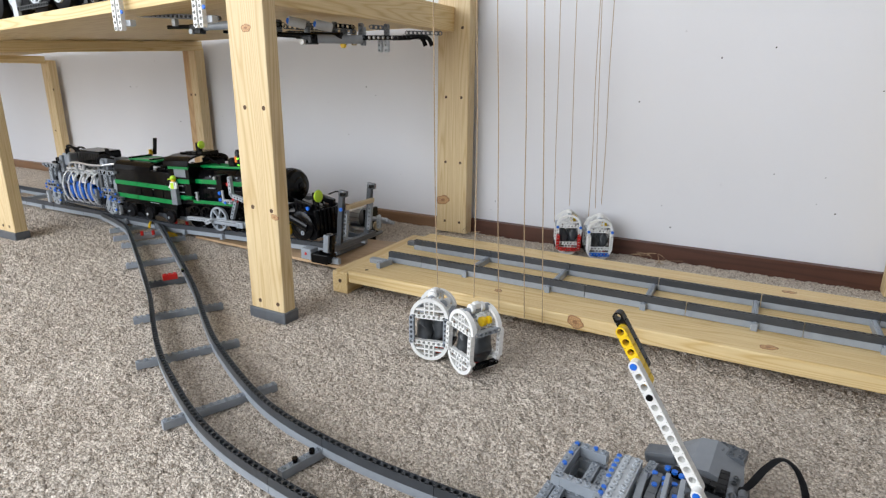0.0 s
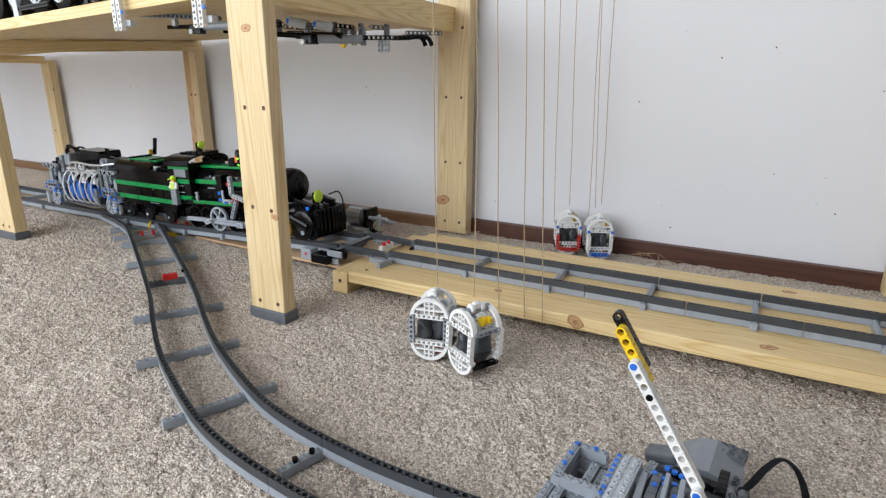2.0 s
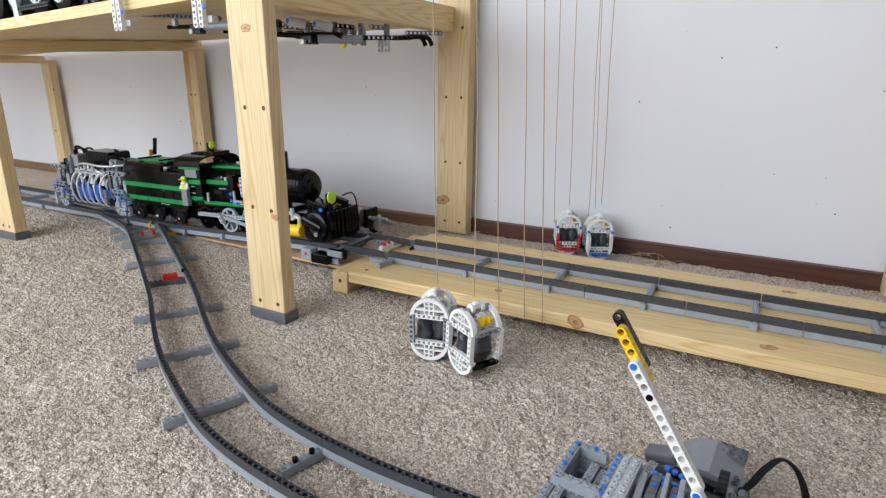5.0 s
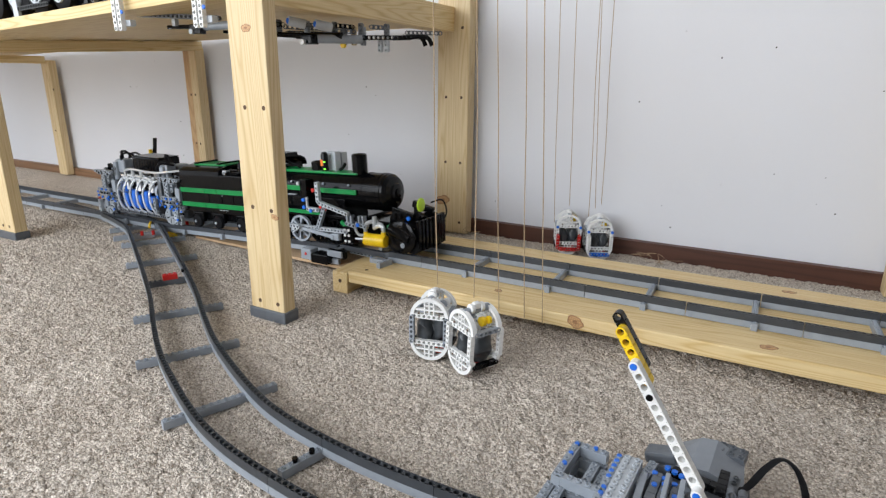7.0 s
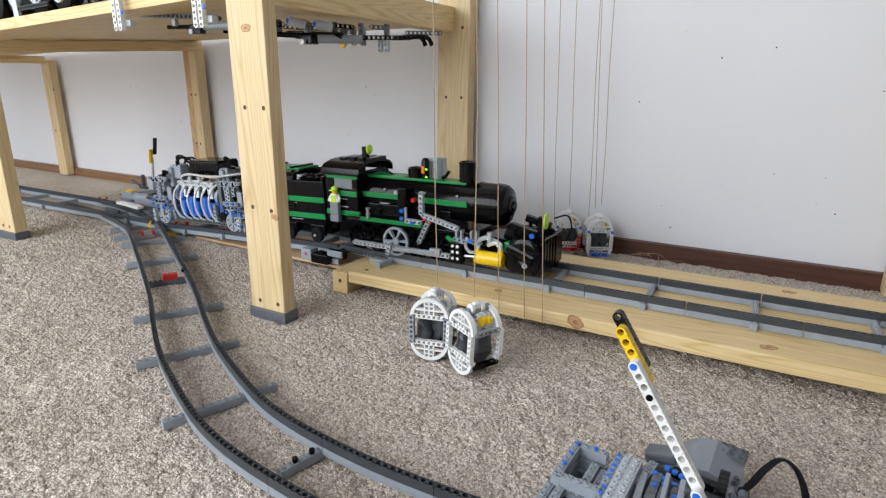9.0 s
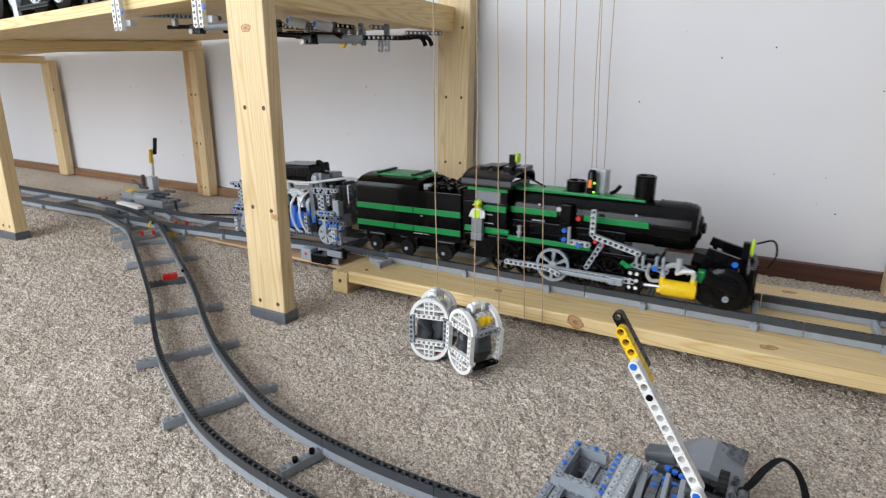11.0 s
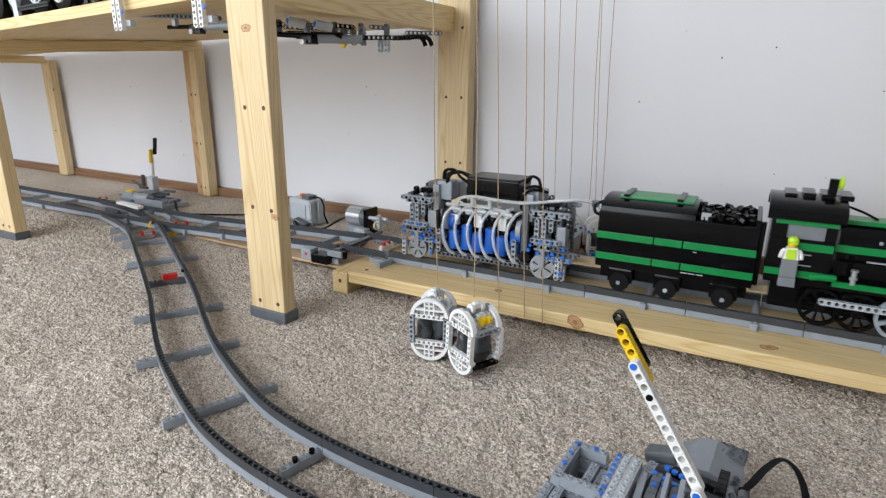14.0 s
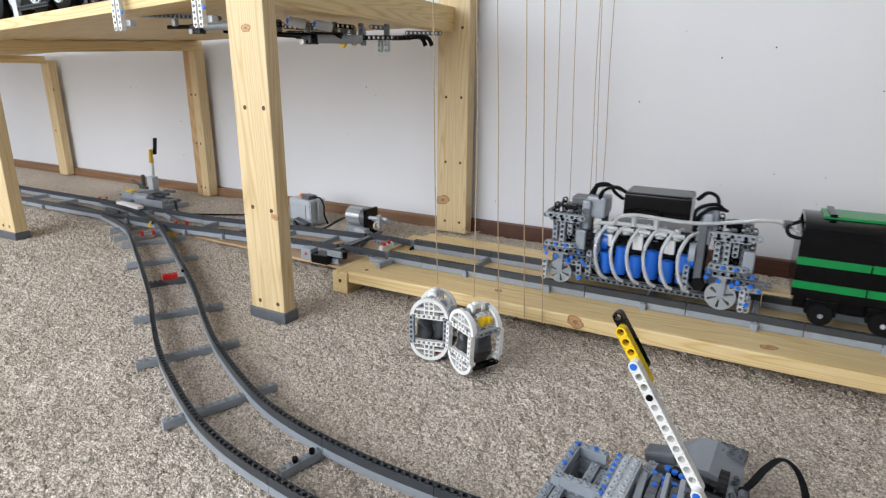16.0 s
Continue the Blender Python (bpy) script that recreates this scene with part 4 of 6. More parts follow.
# ---- near lever mechanism on the carpet ----
def lever_machine():
    t = thing("lever_machine", Matrix.Translation((0.007, 0, 0)), "grey plastic lever machine with an upright white arm", "lever machine")
    n0 = Vector((-0.005, 0.389, 0.081))
    tip = Vector((-0.0865, 0.393, 0.2075))
    d = (tip - n0).normalized()
    view = (n0.lerp(tip, 0.5) - Vector(EYE)).normalized()
    view = Matrix.Rotation(radians(-24), 3, d) @ view
    z = d.cross(view).normalized()
    y = z.cross(d)
    rot = Matrix((d, y, z)).transposed().to_4x4()

    def arm(name, n, mat, a, back, label):
        key = ("arm", n, mat.name)
        if key not in cache:
            cache[key] = beam_mesh(n).copy()
            cache[key].materials.append(mat)
        return part(name, cache[key], mat, t, label, Matrix.Translation(n0 + d * a + y * back) @ rot)

    arm("lever_arm", 13, white_p, 0.0088, 0.0, "white lever arm")
    arm("lever_arm", 9, white_p, -0.0552, -0.0072, "white lever arm root")
    arm("lever_arm", 4, dark_grey, -0.078, 0.0, "grey lever foot")
    arm("lever_tip", 6, yellow_p, 0.0888, 0.0078, "yellow lever section")
    arm("lever_tip", 6, black_p, 0.0978, 0.0156, "black lever tip")
    for k, mat, back in ((12, blue_p, 0), (9, black_p, 0), (0, blue_p, -0.0072)):
        part("pin", cyl(BM(), (0, -0.0045, 0), (0, -0.003, 0), 0.0026, 8), mat, t, "", Matrix.Translation(n0 + d * (0.0088 + k * U) + y * back) @ rot)
    # open frame of studded bricks with blue pins
    def fb(n, x, yy, zz, a=0, mat=light_grey, width=1, h=0.0096):
        return brick(t, n, mat, pose(x, yy, zz, 0, 0, a), width, h, name="frame_brick")

    for zz in (0.004, 0.0168, 0.0296):
        fb(7, -0.1165, 0.4435, zz, 86)
        fb(10, -0.0785, 0.432, zz, 86)
        fb(5, -0.099, 0.418, zz, -6)
        fb(4, -0.102, 0.469, zz, -6)
    fb(4, -0.0955, 0.4435, 0.022, 86)
    fb(4, -0.087, 0.4435, 0.018, 86)
    fb(6, -0.124, 0.396, 0.02, 86)
    fb(6, -0.115, 0.396, 0.02, 86)
    fb(7, -0.104, 0.397, 0.012, -4)
    for x, yy in ((-0.1145, 0.4675), (-0.1155, 0.4515), (-0.1165, 0.4355), (-0.0975, 0.4685), (-0.0765, 0.468), (-0.077, 0.460), (-0.0775, 0.452), (-0.078, 0.444), (-0.0785, 0.436), (-0.079, 0.42), (-0.0795, 0.412)):
        part("pin", cyl(BM(), (x, yy, 0.0388), (x, yy, 0.0414), 0.0022, 8), blue_p, t, "blue pin")
    part("body", box(BM(), -0.07, 0.03, 0.375, 0.485, 0.004, 0.024, 0.002), dark_grey, t)
    fb(8, -0.0665, 0.437, 0.024, 86, pale_grey, 2, 0.019)
    part("grey_panel", box(BM(), -0.056, -0.05, 0.41, 0.46, 0.024, 0.038, 0.001), light_grey, t)
    for k in range(3):
        x = -0.045 + 0.0085 * k
        beam(t, 7, dark_grey, (x, 0.415 - 0.004 * k, 0.034), (x + 0.003, 0.466 - 0.004 * k, 0.035))
        for m in range(3):
            if (k + m) % 2 == 0 or k == 1:
                part("pin", cyl(BM(), (x + 0.001 * m, 0.462 - 0.008 * m - 0.004 * k, 0.037), (x + 0.001 * m, 0.462 - 0.008 * m - 0.004 * k, 0.0395), 0.0024, 8), blue_p, t, "blue pin")
    for k in range(4):
        part("pin", cyl(BM(), (-0.036 + 0.006 * k, 0.470 - 0.003 * k, 0.040), (-0.036 + 0.006 * k, 0.470 - 0.003 * k, 0.0425), 0.0026, 8), blue_p, t, "blue pin")
    for x, yy, zz in ((-0.124, 0.4115, 0.009), (-0.122, 0.4115, 0.022), (-0.108, 0.4105, 0.022), (-0.1, 0.4105, 0.009), (-0.092, 0.41, 0.022), (-0.084, 0.3915, 0.022)):
        part("pin", cyl(BM(), (x, yy + 0.002, zz), (x, yy, zz), 0.0026, 8), black_p, t, "black pin hole")
    fb(5, -0.052, 0.462, 0.026, 80)
    part("crown_gear", lathe(BM(), (-0.03, 0.405, 0.036), (0.85, 0.3, 0.1), ((0, 0.0115), (0.002, 0.0125), (0.006, 0.0125), (0.008, 0.009)), 18), white_p, t, "white gear")
    part("side_plate", box(BM(), -0.024, -0.019, 0.40, 0.455, 0.02, 0.046, 0.001), light_grey, t)
    part("side_plate", box(BM(), -0.036, -0.032, 0.425, 0.46, 0.02, 0.044, 0.001), light_grey, t)
    beam(t, 5, dark_grey, (-0.016, 0.44, 0.03), axis="z")
    beam(t, 6, black_p, (-0.03, 0.475, 0.036), (0.008, 0.468, 0.036))
    # moulded wedge cover
    bm = BM()
    prof = [(-0.03, 0.024), (-0.008, 0.037), (0.006, 0.039), (0.03, 0.031), (0.032, 0.012), (-0.03, 0.012)]
    a = [bm.verts.new((x, -0.018, z * (0.8 if z > 0.02 else 1))) for x, z in prof]
    b = [bm.verts.new((x * 0.8, 0.018, z)) for x, z in prof]
    for i in range(6):
        j = (i + 1) % 6
        bm.faces.new((a[i], a[j], b[j], b[i]))
    bm.faces.new(a[::-1])
    bm.faces.new(b)
    bmesh.ops.recalc_face_normals(bm, faces=bm.faces[:])
    part("wedge_cover", bm, mid_grey, t, "grey wedge cover", pose(-0.009, 0.510, 0.0, 0, 0, -8) @ Matrix.Diagonal((1.2, 1.1, 1.15, 1)))
    part("wedge_tip", box(BM(), -0.014, 0.014, -0.009, 0.009, 0.0, 0.011, 0.003, pose(-0.043, 0.503, 0.026, 0, -16, -6)), dark_grey, t, "dark grey wedge tip")
    beam(t, 7, dark_grey, (-0.03, 0.487, 0.028), (0.014, 0.482, 0.026))
    for x in (0.014, 0.022):
        beam(t, 5, dark_grey, (x, 0.458, 0.012), axis="z")
    part("support", box(BM(), -0.03, 0.03, 0.48, 0.52, 0.003, 0.014, 0.001), dark_grey, t)
    brick(t, 3, dark_grey, pose(0.012, 0.526, 0.031, 8, 0, -12), 2, name="block")
    brick(t, 3, dark_grey, pose(0.012, 0.49, 0.022, 0, 0, 82), 2, name="block")
    beam(t, 4, black_p, (0.006, 0.462, 0.040), (0.008, 0.486, 0.040))
    part("plug", box(BM(), 0.026, 0.04, 0.462, 0.478, 0.008, 0.028, 0.003), pale_grey, t)
    part("pin", cyl(BM(), (0.014, 0.454, 0.037), (0.014, 0.4505, 0.037), 0.0026, 8), blue_p, t)
    part("cable", tube(BM(), [(0.016, 0.486, 0.030), (0.026, 0.492, 0.030), (0.038, 0.506, 0.044), (0.050, 0.514, 0.052), (0.062, 0.506, 0.047), (0.069, 0.488, 0.032), (0.069, 0.470, 0.006)], 0.0012, flat=3.0), black_r, t, "black ribbon cable", smooth=True)
    part("cable", tube(BM(), [(0.026, 0.466, 0.020), (0.036, 0.474, 0.029), (0.050, 0.476, 0.028), (0.060, 0.472, 0.018), (0.066, 0.466, 0.006)], 0.0014, flat=2.8), black_r, t, "black ribbon cable", smooth=True)
    fb(2, 0.044, 0.452, 0.004, 10, light_grey, 2)


lever_machine()


# ---- post at the far end of the wall ----
post("wall_post", 0.226, 0.30, 1.19, 1.228, 1.9, False, (), (), "brown wooden post standing against the wall")


# ---- things on and under the shelf ----
def shelf_gear():
    """Two rods with motors and claws hang under the boards; the far half lies further along."""
    t = thing("crane_mechanism", Matrix(), "grey and black plastic mechanism fixed under the shelf", "mechanism")
    far = -0.072
    beam(t, 21, dark_grey, (-0.93, 0.66, 0.452), (-0.765, 0.70, 0.444))
    beam(t, 15, black_p, (-0.70 + far, 0.85, 0.432), (-0.60 + far, 1.05, 0.436))
    for x, yy in ((-0.873, 0.594), (-0.70, 0.594)):
        for k in range(2):
            beam(t, 9, white_p, (x + 0.011 * k, yy, 0.425), axis="z", name="hanger", label="white hanger bar")
        pin(t, blue_p, (x + 0.02, yy - 0.004, 0.447))
        part("clamp", box(BM(), x + 0.006, x + 0.024, yy + 0.004, yy + 0.014, 0.428, 0.437, 0.001), pale_grey, t)
    part("actuator", cyl(BM(), (-0.80, 0.69, 0.4325), (-0.69, 0.715, 0.436), 0.0062, 14), light_grey, t, "grey linear actuator", smooth=True)
    part("piston_rod", cyl(BM(), (-0.865, 0.675, 0.432), (-0.80, 0.69, 0.4325), 0.0032, 8), black_p, t)
    part("joint", box(BM(), -0.826, -0.798, 0.682, 0.698, 0.426, 0.436, 0.002), black_p, t)
    part("joint_ring", cyl(BM(), (-0.815, 0.676, 0.4245), (-0.815, 0.682, 0.4245), 0.0042, 12), pale_grey, t)
    part("joint", box(BM(), -0.812, -0.796, 0.678, 0.69, 0.421, 0.428, 0.001), black_p, t)
    part("link", box(BM(), -0.852, -0.844, 0.672, 0.68, 0.433, 0.444, 0.001), pale_grey, t)
    part("rod", cyl(BM(), (-0.74 + far, 0.74, 0.428), (-0.60 + far, 0.80, 0.424), 0.0026, 8), black_p, t)
    part("rod", cyl(BM(), (-0.70 + far, 0.80, 0.426), (-0.60 + far, 0.86, 0.4215), 0.003, 8), black_p, t)
    part("coupling", cyl(BM(), (-0.655 + far, 0.822, 0.4245), (-0.638, 0.832, 0.4235), 0.0052, 10), black_p, t)
    for x, yy, zz in ((-0.672, 0.742, 0.441), (-0.638, 0.765, 0.437)):
        part("motor", cyl(BM(), (x, yy, zz), (x + 0.014, yy + 0.022, zz - 0.004), 0.0072, 14), pale_grey, t, "grey motor barrel", smooth=True)
        part("pin", cyl(BM(), (x - 0.0003, yy - 0.001, zz), (x, yy, zz), 0.0045, 8), blue_p, t, "blue pin")
    part("joint", box(BM(), -0.62 + far, -0.597 + far, 0.79, 0.81, 0.409, 0.425, 0.002), black_p, t)
    part("joint_ring", cyl(BM(), (-0.612 + far, 0.784, 0.4125), (-0.612 + far, 0.79, 0.4125), 0.0045, 12), white_p, t)
    part("actuator", cyl(BM(), (-0.60 + far, 0.81, 0.418), (-0.545 + far, 0.86, 0.419), 0.0072, 14), light_grey, t, "grey linear actuator", smooth=True)
    for k in range(3):
        beam(t, 4, tan_p if k == 1 else light_grey, (-0.575 + far + 0.011 * k, 0.85 + 0.012 * k, 0.413), axis="z")
    beam(t, 7, dark_grey, (-0.60 + far, 0.83, 0.432), (-0.55 + far, 0.86, 0.431))
    part("gear", cyl(BM(), (-0.572 + far, 0.84, 0.409), (-0.572 + far, 0.845, 0.409), 0.0045, 12), yellow_p, t)
    beam(t, 13, black_p, (-0.56 + far, 0.86, 0.422), (-0.49 + far, 0.93, 0.424))
    beam(t, 11, dark_grey, (-0.66 + far, 0.80, 0.438), (-0.60 + far, 0.86, 0.436))
    for k in range(5):
        beam(t, 3, light_grey if k % 2 else dark_grey, (-0.655 + far + 0.03 * k, 0.78 + 0.035 * k, 0.428), axis="z")
        beam(t, 4, black_p if k % 2 else dark_grey, (-0.70 + far + 0.04 * k, 0.72 + 0.04 * k, 0.44), (-0.67 + far + 0.04 * k, 0.75 + 0.04 * k, 0.438))
    for x in (-0.535 + far, -0.522 + far):
        beam(t, 3, pale_grey, (x, 0.90, 0.403), axis="z", name="hanger")
    for k in range(2):
        part("claw", tube(BM(), [(-0.53 + far + k * 0.011, 0.93, 0.424), (-0.495 + far + k * 0.012, 0.955, 0.427), (-0.485 + far + k * 0.013, 0.96, 0.423), (-0.48 + far + k * 0.013, 0.962, 0.412)], 0.0042, 6), black_p, t, "black claw", smooth=True)
    beam(t, 9, dark_grey, (-0.615, 1.0, 0.438), (-0.56, 1.04, 0.438))


shelf_gear()


def shelf_vehicle():
    t = thing("toy_vehicle", pose(-1.16, 0.64, 0.4545, 0, -3.2, 0), "black toy vehicle with large wheels on the shelf", "toy vehicle")
    part("chassis", box(BM(), -0.3, 0.15, 0.0, 0.09, 0.005, 0.05, 0.003), black_p, t)
    part("deck", box(BM(), -0.3, 0.135, -0.012, 0.0, 0.036, 0.06, 0.003), black_p, t)
    part("body", box(BM(), -0.2, 0.12, 0.01, 0.08, 0.05, 0.1, 0.004), black_p, t)
    for x, r in ((-0.2, 0.034), (-0.115, 0.034), (-0.03, 0.034), (0.035, 0.034), (0.1, 0.026)):
        tyre = part("tyre", lathe(BM(), (x, -0.015, r), (0, 1, 0), ((0, r * 0.75), (0.004, r), (0.02, r), (0.024, r * 0.75)), 24), black_r, t, smooth=True)
        part("rim", wheel_mesh(r * 0.55, 0.012, pale_grey, 6, 2), pale_grey, tyre, "grey spoked rim", Matrix.Translation((x, -0.012, r)))
    beam(t, 13, black_p, (-0.02, -0.02, 0.012))
    part("ladder", box(BM(), -0.03, -0.015, -0.024, -0.018, 0.0, 0.04, 0.001), pale_grey, t)
    beam(t, 5, pale_grey, (-0.03, -0.024, 0.035))
    for x in (0.17, 0.2, 0.235):
        beam(t, 5, dark_grey, (x, 0.0, 0.01), axis="z")


shelf_vehicle()


def shelf_crane():
    t = thing("toy_crane", pose(-0.6, 0.93, 0.50, 0, 0, 0), "grey plastic frame standing on the shelf end", "toy frame")
    for x, y in ((-0.005, 0.0), (0.012, 0.05)):
        beam(t, 6, dark_grey, (x, y, 0.006), (x + 0.02, y + 0.02, 0.045))
    beam(t, 7, light_grey, (-0.01, -0.01, 0.012), axis="y")


shelf_crane()


# ---- flecks on the wall ----
def flecks():
    rng = random.Random(9)
    t = thing("wall_flecks", Matrix.Translation((0, WALL_Y, 0)), "small dark flecks and scuffs on white wall", "marks", kind="stuff")
    bm = BM()
    for _ in range(70):
        x, z, r = rng.uniform(-1.9, 0.35), rng.uniform(0.05, 0.75), rng.choice((0.0008, 0.0011, 0.0016))
        cyl(bm, (x, -0.0006, z), (x, 0.001, z), r, 6)
    part("fleck", bm, fleck_m, t)


flecks()


# ---- the train ----
def blk(parent, name, mat, x0, x1, y0, y1, z0, z1, bevel=0.001, label=""):
    return part(name, box(BM(), x0, x1, y0, y1, z0, z1, bevel), mat, parent, label)


def arch(x0, x1, half, z_edge, rise, thick, seg=12):
    """A curved roof along x."""
    bm = BM()
    rows = []
    for i in range(seg + 1):
        a = math.pi * (i / seg)
        yy, zz = -half * math.cos(a), z_edge + rise * math.sin(a) ** 0.7
        rows.append([bm.verts.new((x, yy, zz - d)) for x, d in ((x0, 0), (x1, 0), (x1, thick), (x0, thick))])
    for a, b in zip(rows, rows[1:]):
        for k in range(4):
            j = (k + 1) % 4
            bm.faces.new((a[k], a[j], b[j], b[k]))
    bm.faces.new(rows[0])
    bm.faces.new(rows[-1][::-1])
    bmesh.ops.recalc_face_normals(bm, faces=bm.faces[:])
    return bm


def wheel_pair(parent, x, z, r, w, mat, y, spokes=6, hub=None, fat=1):
    """An axle with two wheels: one turning part."""
    ax = part("wheel_set", cyl(BM(), (0, -y, 0), (0, y, 0), 0.0025, 8), dark_grey, parent, "", Matrix.Translation((x, 0, z)))
    for s in (-1, 1):
        if spokes:
            part("wheel", wheel_mesh(r, w, mat, spokes, fat), mat, ax, "", Matrix.Translation((0, s * y, 0)))
        else:
            bm = lathe(BM(), (0, -w / 2, 0), (0, 1, 0), ((0, r * 0.5), (0, r * 0.92), (w * 0.3, r), (w, r), (w, r * 0.5)), 22)
            part("wheel", bm, mat, ax, "", Matrix.Translation((0, s * y, 0)), smooth=True)
            if hub:
                bm = lathe(BM(), (0, -w / 2 - 0.0022, 0), (0, s, 0), ((0, 0.0014), (0.0008, 0.0014), (0.0006, 0.0024), (0.0022, 0.003), (0.003, 0.003)), 12)
                part("hub", bm, hub, ax, "grey hub", Matrix.Translation((0, s * y, 0)))
    return ax


def stripe(parent, x0, x1, z0, z1, y=-0.0515, mat=None):
    return blk(parent, "stripe", mat or green_p, x0, x1, y, y + 0.004, z0, z1, 0.0005, "green stripe")


turning = []


def locomotive():
    t = thing("toy_locomotive", Matrix(), "black and green toy steam locomotive with grey side rods", "toy locomotive")
    blk(t, "frame", black_p, 0.01, 0.35, -0.03, 0.03, 0.012, 0.05)
    blk(t, "firebox", black_p, 0.06, 0.25, -0.034, 0.034, 0.05, 0.085)
    blk(t, "running_board", black_p, 0.0, 0.30, -0.05, 0.05, 0.051, 0.057)
    stripe(t, 0.075, 0.205, 0.0555, 0.0625)
    stripe(t, 0.0, 0.075, 0.061, 0.070)
    part("step", tube(BM(), [(0.05, -0.053, 0.064), (0.062, -0.054, 0.066), (0.078, -0.054, 0.067)], 0.004), green_p, t, "green handle")
    # cab
    for y0, y1 in ((-0.05, -0.043), (0.043, 0.05)):
        blk(t, "cab_side", black_p, 0.0, 0.071, y0, y1, 0.057, 0.110)
        blk(t, "cab_pillar", black_p, 0.0, 0.018, y0, y1, 0.110, 0.142)
        blk(t, "cab_pillar", black_p, 0.059, 0.071, y0, y1, 0.110, 0.142)
        blk(t, "window_pane", mid_grey, 0.018, 0.059, y0 + 0.002, y1 - 0.002, 0.110, 0.1275, 0.0005, "grey cab window panel")
    blk(t, "cab_front", black_p, 0.065, 0.071, -0.043, 0.043, 0.057, 0.14)
    blk(t, "cab_back", black_p, 0.0, 0.005, -0.02, 0.04, 0.057, 0.12)
    stripe(t, 0.004, 0.071, 0.128, 0.1375)
    stripe(t, 0.022, 0.070, 0.0965, 0.106)
    part("roof", arch(-0.006, 0.078, 0.055, 0.138, 0.021, 0.004), black_p, t, "arched black roof", smooth=True)
    for x in (0.01, 0.03, 0.05, 0.07):
        blk(t, "roof_plate", black_p, x, x + 0.014, -0.02, 0.025, 0.157, 0.1615 + 0.002 * (x > 0.02))
    blk(t, "lamp_post", black_p, 0.056, 0.066, -0.012, -0.002, 0.16, 0.182)
    part("lamp", lathe(BM(), (0.066, -0.007, 0.177), (1, 0, 0), ((0, 0.004), (0.002, 0.0085), (0.005, 0.0085), (0.006, 0.006)), 16), lime_p, t, "lime signal lamp", smooth=True)
    part("roof_cable", tube(BM(), [(0.075, 0.0, 0.15), (0.1, -0.004, 0.142), (0.115, 0.0, 0.134)], 0.0016), black_r, t)
    # boiler
    part("boiler", lathe(BM(), (0.076, 0, 0.098), (1, 0, 0), ((0, 0.033), (0.105, 0.033), (0.1055, 0.0325), (0.12, 0.0325), (0.1205, 0.033), (0.216, 0.033)), 32), black_p, t, "glossy black boiler", smooth=True)
    part("smokebox", lathe(BM(), (0.288, 0, 0.098), (1, 0, 0), ((0, 0.033), (0.001, 0.0345), (0.042, 0.0345), (0.0425, 0.0333), (0.048, 0.0333), (0.054, 0.029), (0.057, 0.018), (0.06, 0.016), (0.062, 0.006)), 32), black_p, t, "glossy black smokebox", smooth=True)
    for x in (0.289, 0.32):
        part("band", lathe(BM(), (x, 0, 0.098), (1, 0, 0), ((0, 0.0336), (0, 0.0352), (0.0025, 0.0352), (0.0025, 0.0336)), 32), black_p, t, smooth=True)
    stripe(t, 0.072, 0.147, 0.0965, 0.1055, -0.0365)
    stripe(t, 0.188, 0.281, 0.0955, 0.1045, -0.0365)
    for k, (x0, x1) in enumerate(((0.071, 0.15), (0.15, 0.205), (0.205, 0.27))):
        blk(t, "boiler_top", green_p, x0, x1, -0.018, 0.018, 0.1285, 0.134 - 0.001 * k, 0.001, "green boiler top plate")
    for x, r, z0, n in ((0.164, 0.0152, 0.13, 4), (0.265, 0.0148, 0.128, 8)):
        prof = [(0, r * 0.9)]
        for k in range(n):
            prof += [(0.0045 * k + 0.0008, r * 0.9), (0.0045 * k + 0.001, r), (0.0045 * k + 0.0036, r), (0.0045 * k + 0.0038, r * 0.9)]
        top = 0.0045 * n
        prof += [(top, r * 0.9), (top + 0.001, r), (top + 0.002, r * 0.8), (top - 0.004, r * 0.7)]
        part("chimney" if n > 5 else "steam_dome", lathe(BM(), (x, 0, z0), (0, 0, 1), prof, 22), black_p, t, "ribbed black chimney" if n > 5 else "ribbed black dome", smooth=True)
    for y, z in ((0.0, 0.168), (0.02, 0.165)):
        blk(t, "receiver", pale_grey, 0.182, 0.206, y, y + 0.016, 0.13, z, 0.001, "grey receiver block")
    part("receiver_eye", lathe(BM(), (0.19, -0.012, 0.134), (0, 0, 1), ((0, 0.007), (0.03, 0.007), (0.035, 0.004)), 14), black_p, t, smooth=True)
    blk(t, "switch", orange_p, 0.186, 0.192, -0.02, -0.018, 0.143, 0.155, 0.0005, "orange switch")
    for z in (0.136, 0.1495):
        blk(t, "indicator", led_m, 0.194, 0.197, -0.0205, -0.0185, z, z + 0.0025, 0, "green indicator light")
    part("whistle", tube(BM(), [(0.216, 0.0, 0.134), (0.224, 0.0, 0.139), (0.230, 0.0, 0.147)], 0.003), black_p, t, "black whistle")
    # valve gear details on the side
    blk(t, "pump", black_p, 0.156, 0.172, -0.05, -0.03, 0.06, 0.12)
    for z, mat in ((0.113, silver_p), (0.082, blue_p), (0.068, blue_p)):
        part("fitting", cyl(BM(), (0.165 if z < 0.1 else 0.155, -0.054, z), (0.165 if z < 0.1 else 0.155, -0.048, z), 0.0036, 10), mat, t, "round fitting")
    part("fitting", cyl(BM(), (0.182, -0.044, 0.100), (0.182, -0.034, 0.100), 0.0038, 10), red_p, t, "red fitting")
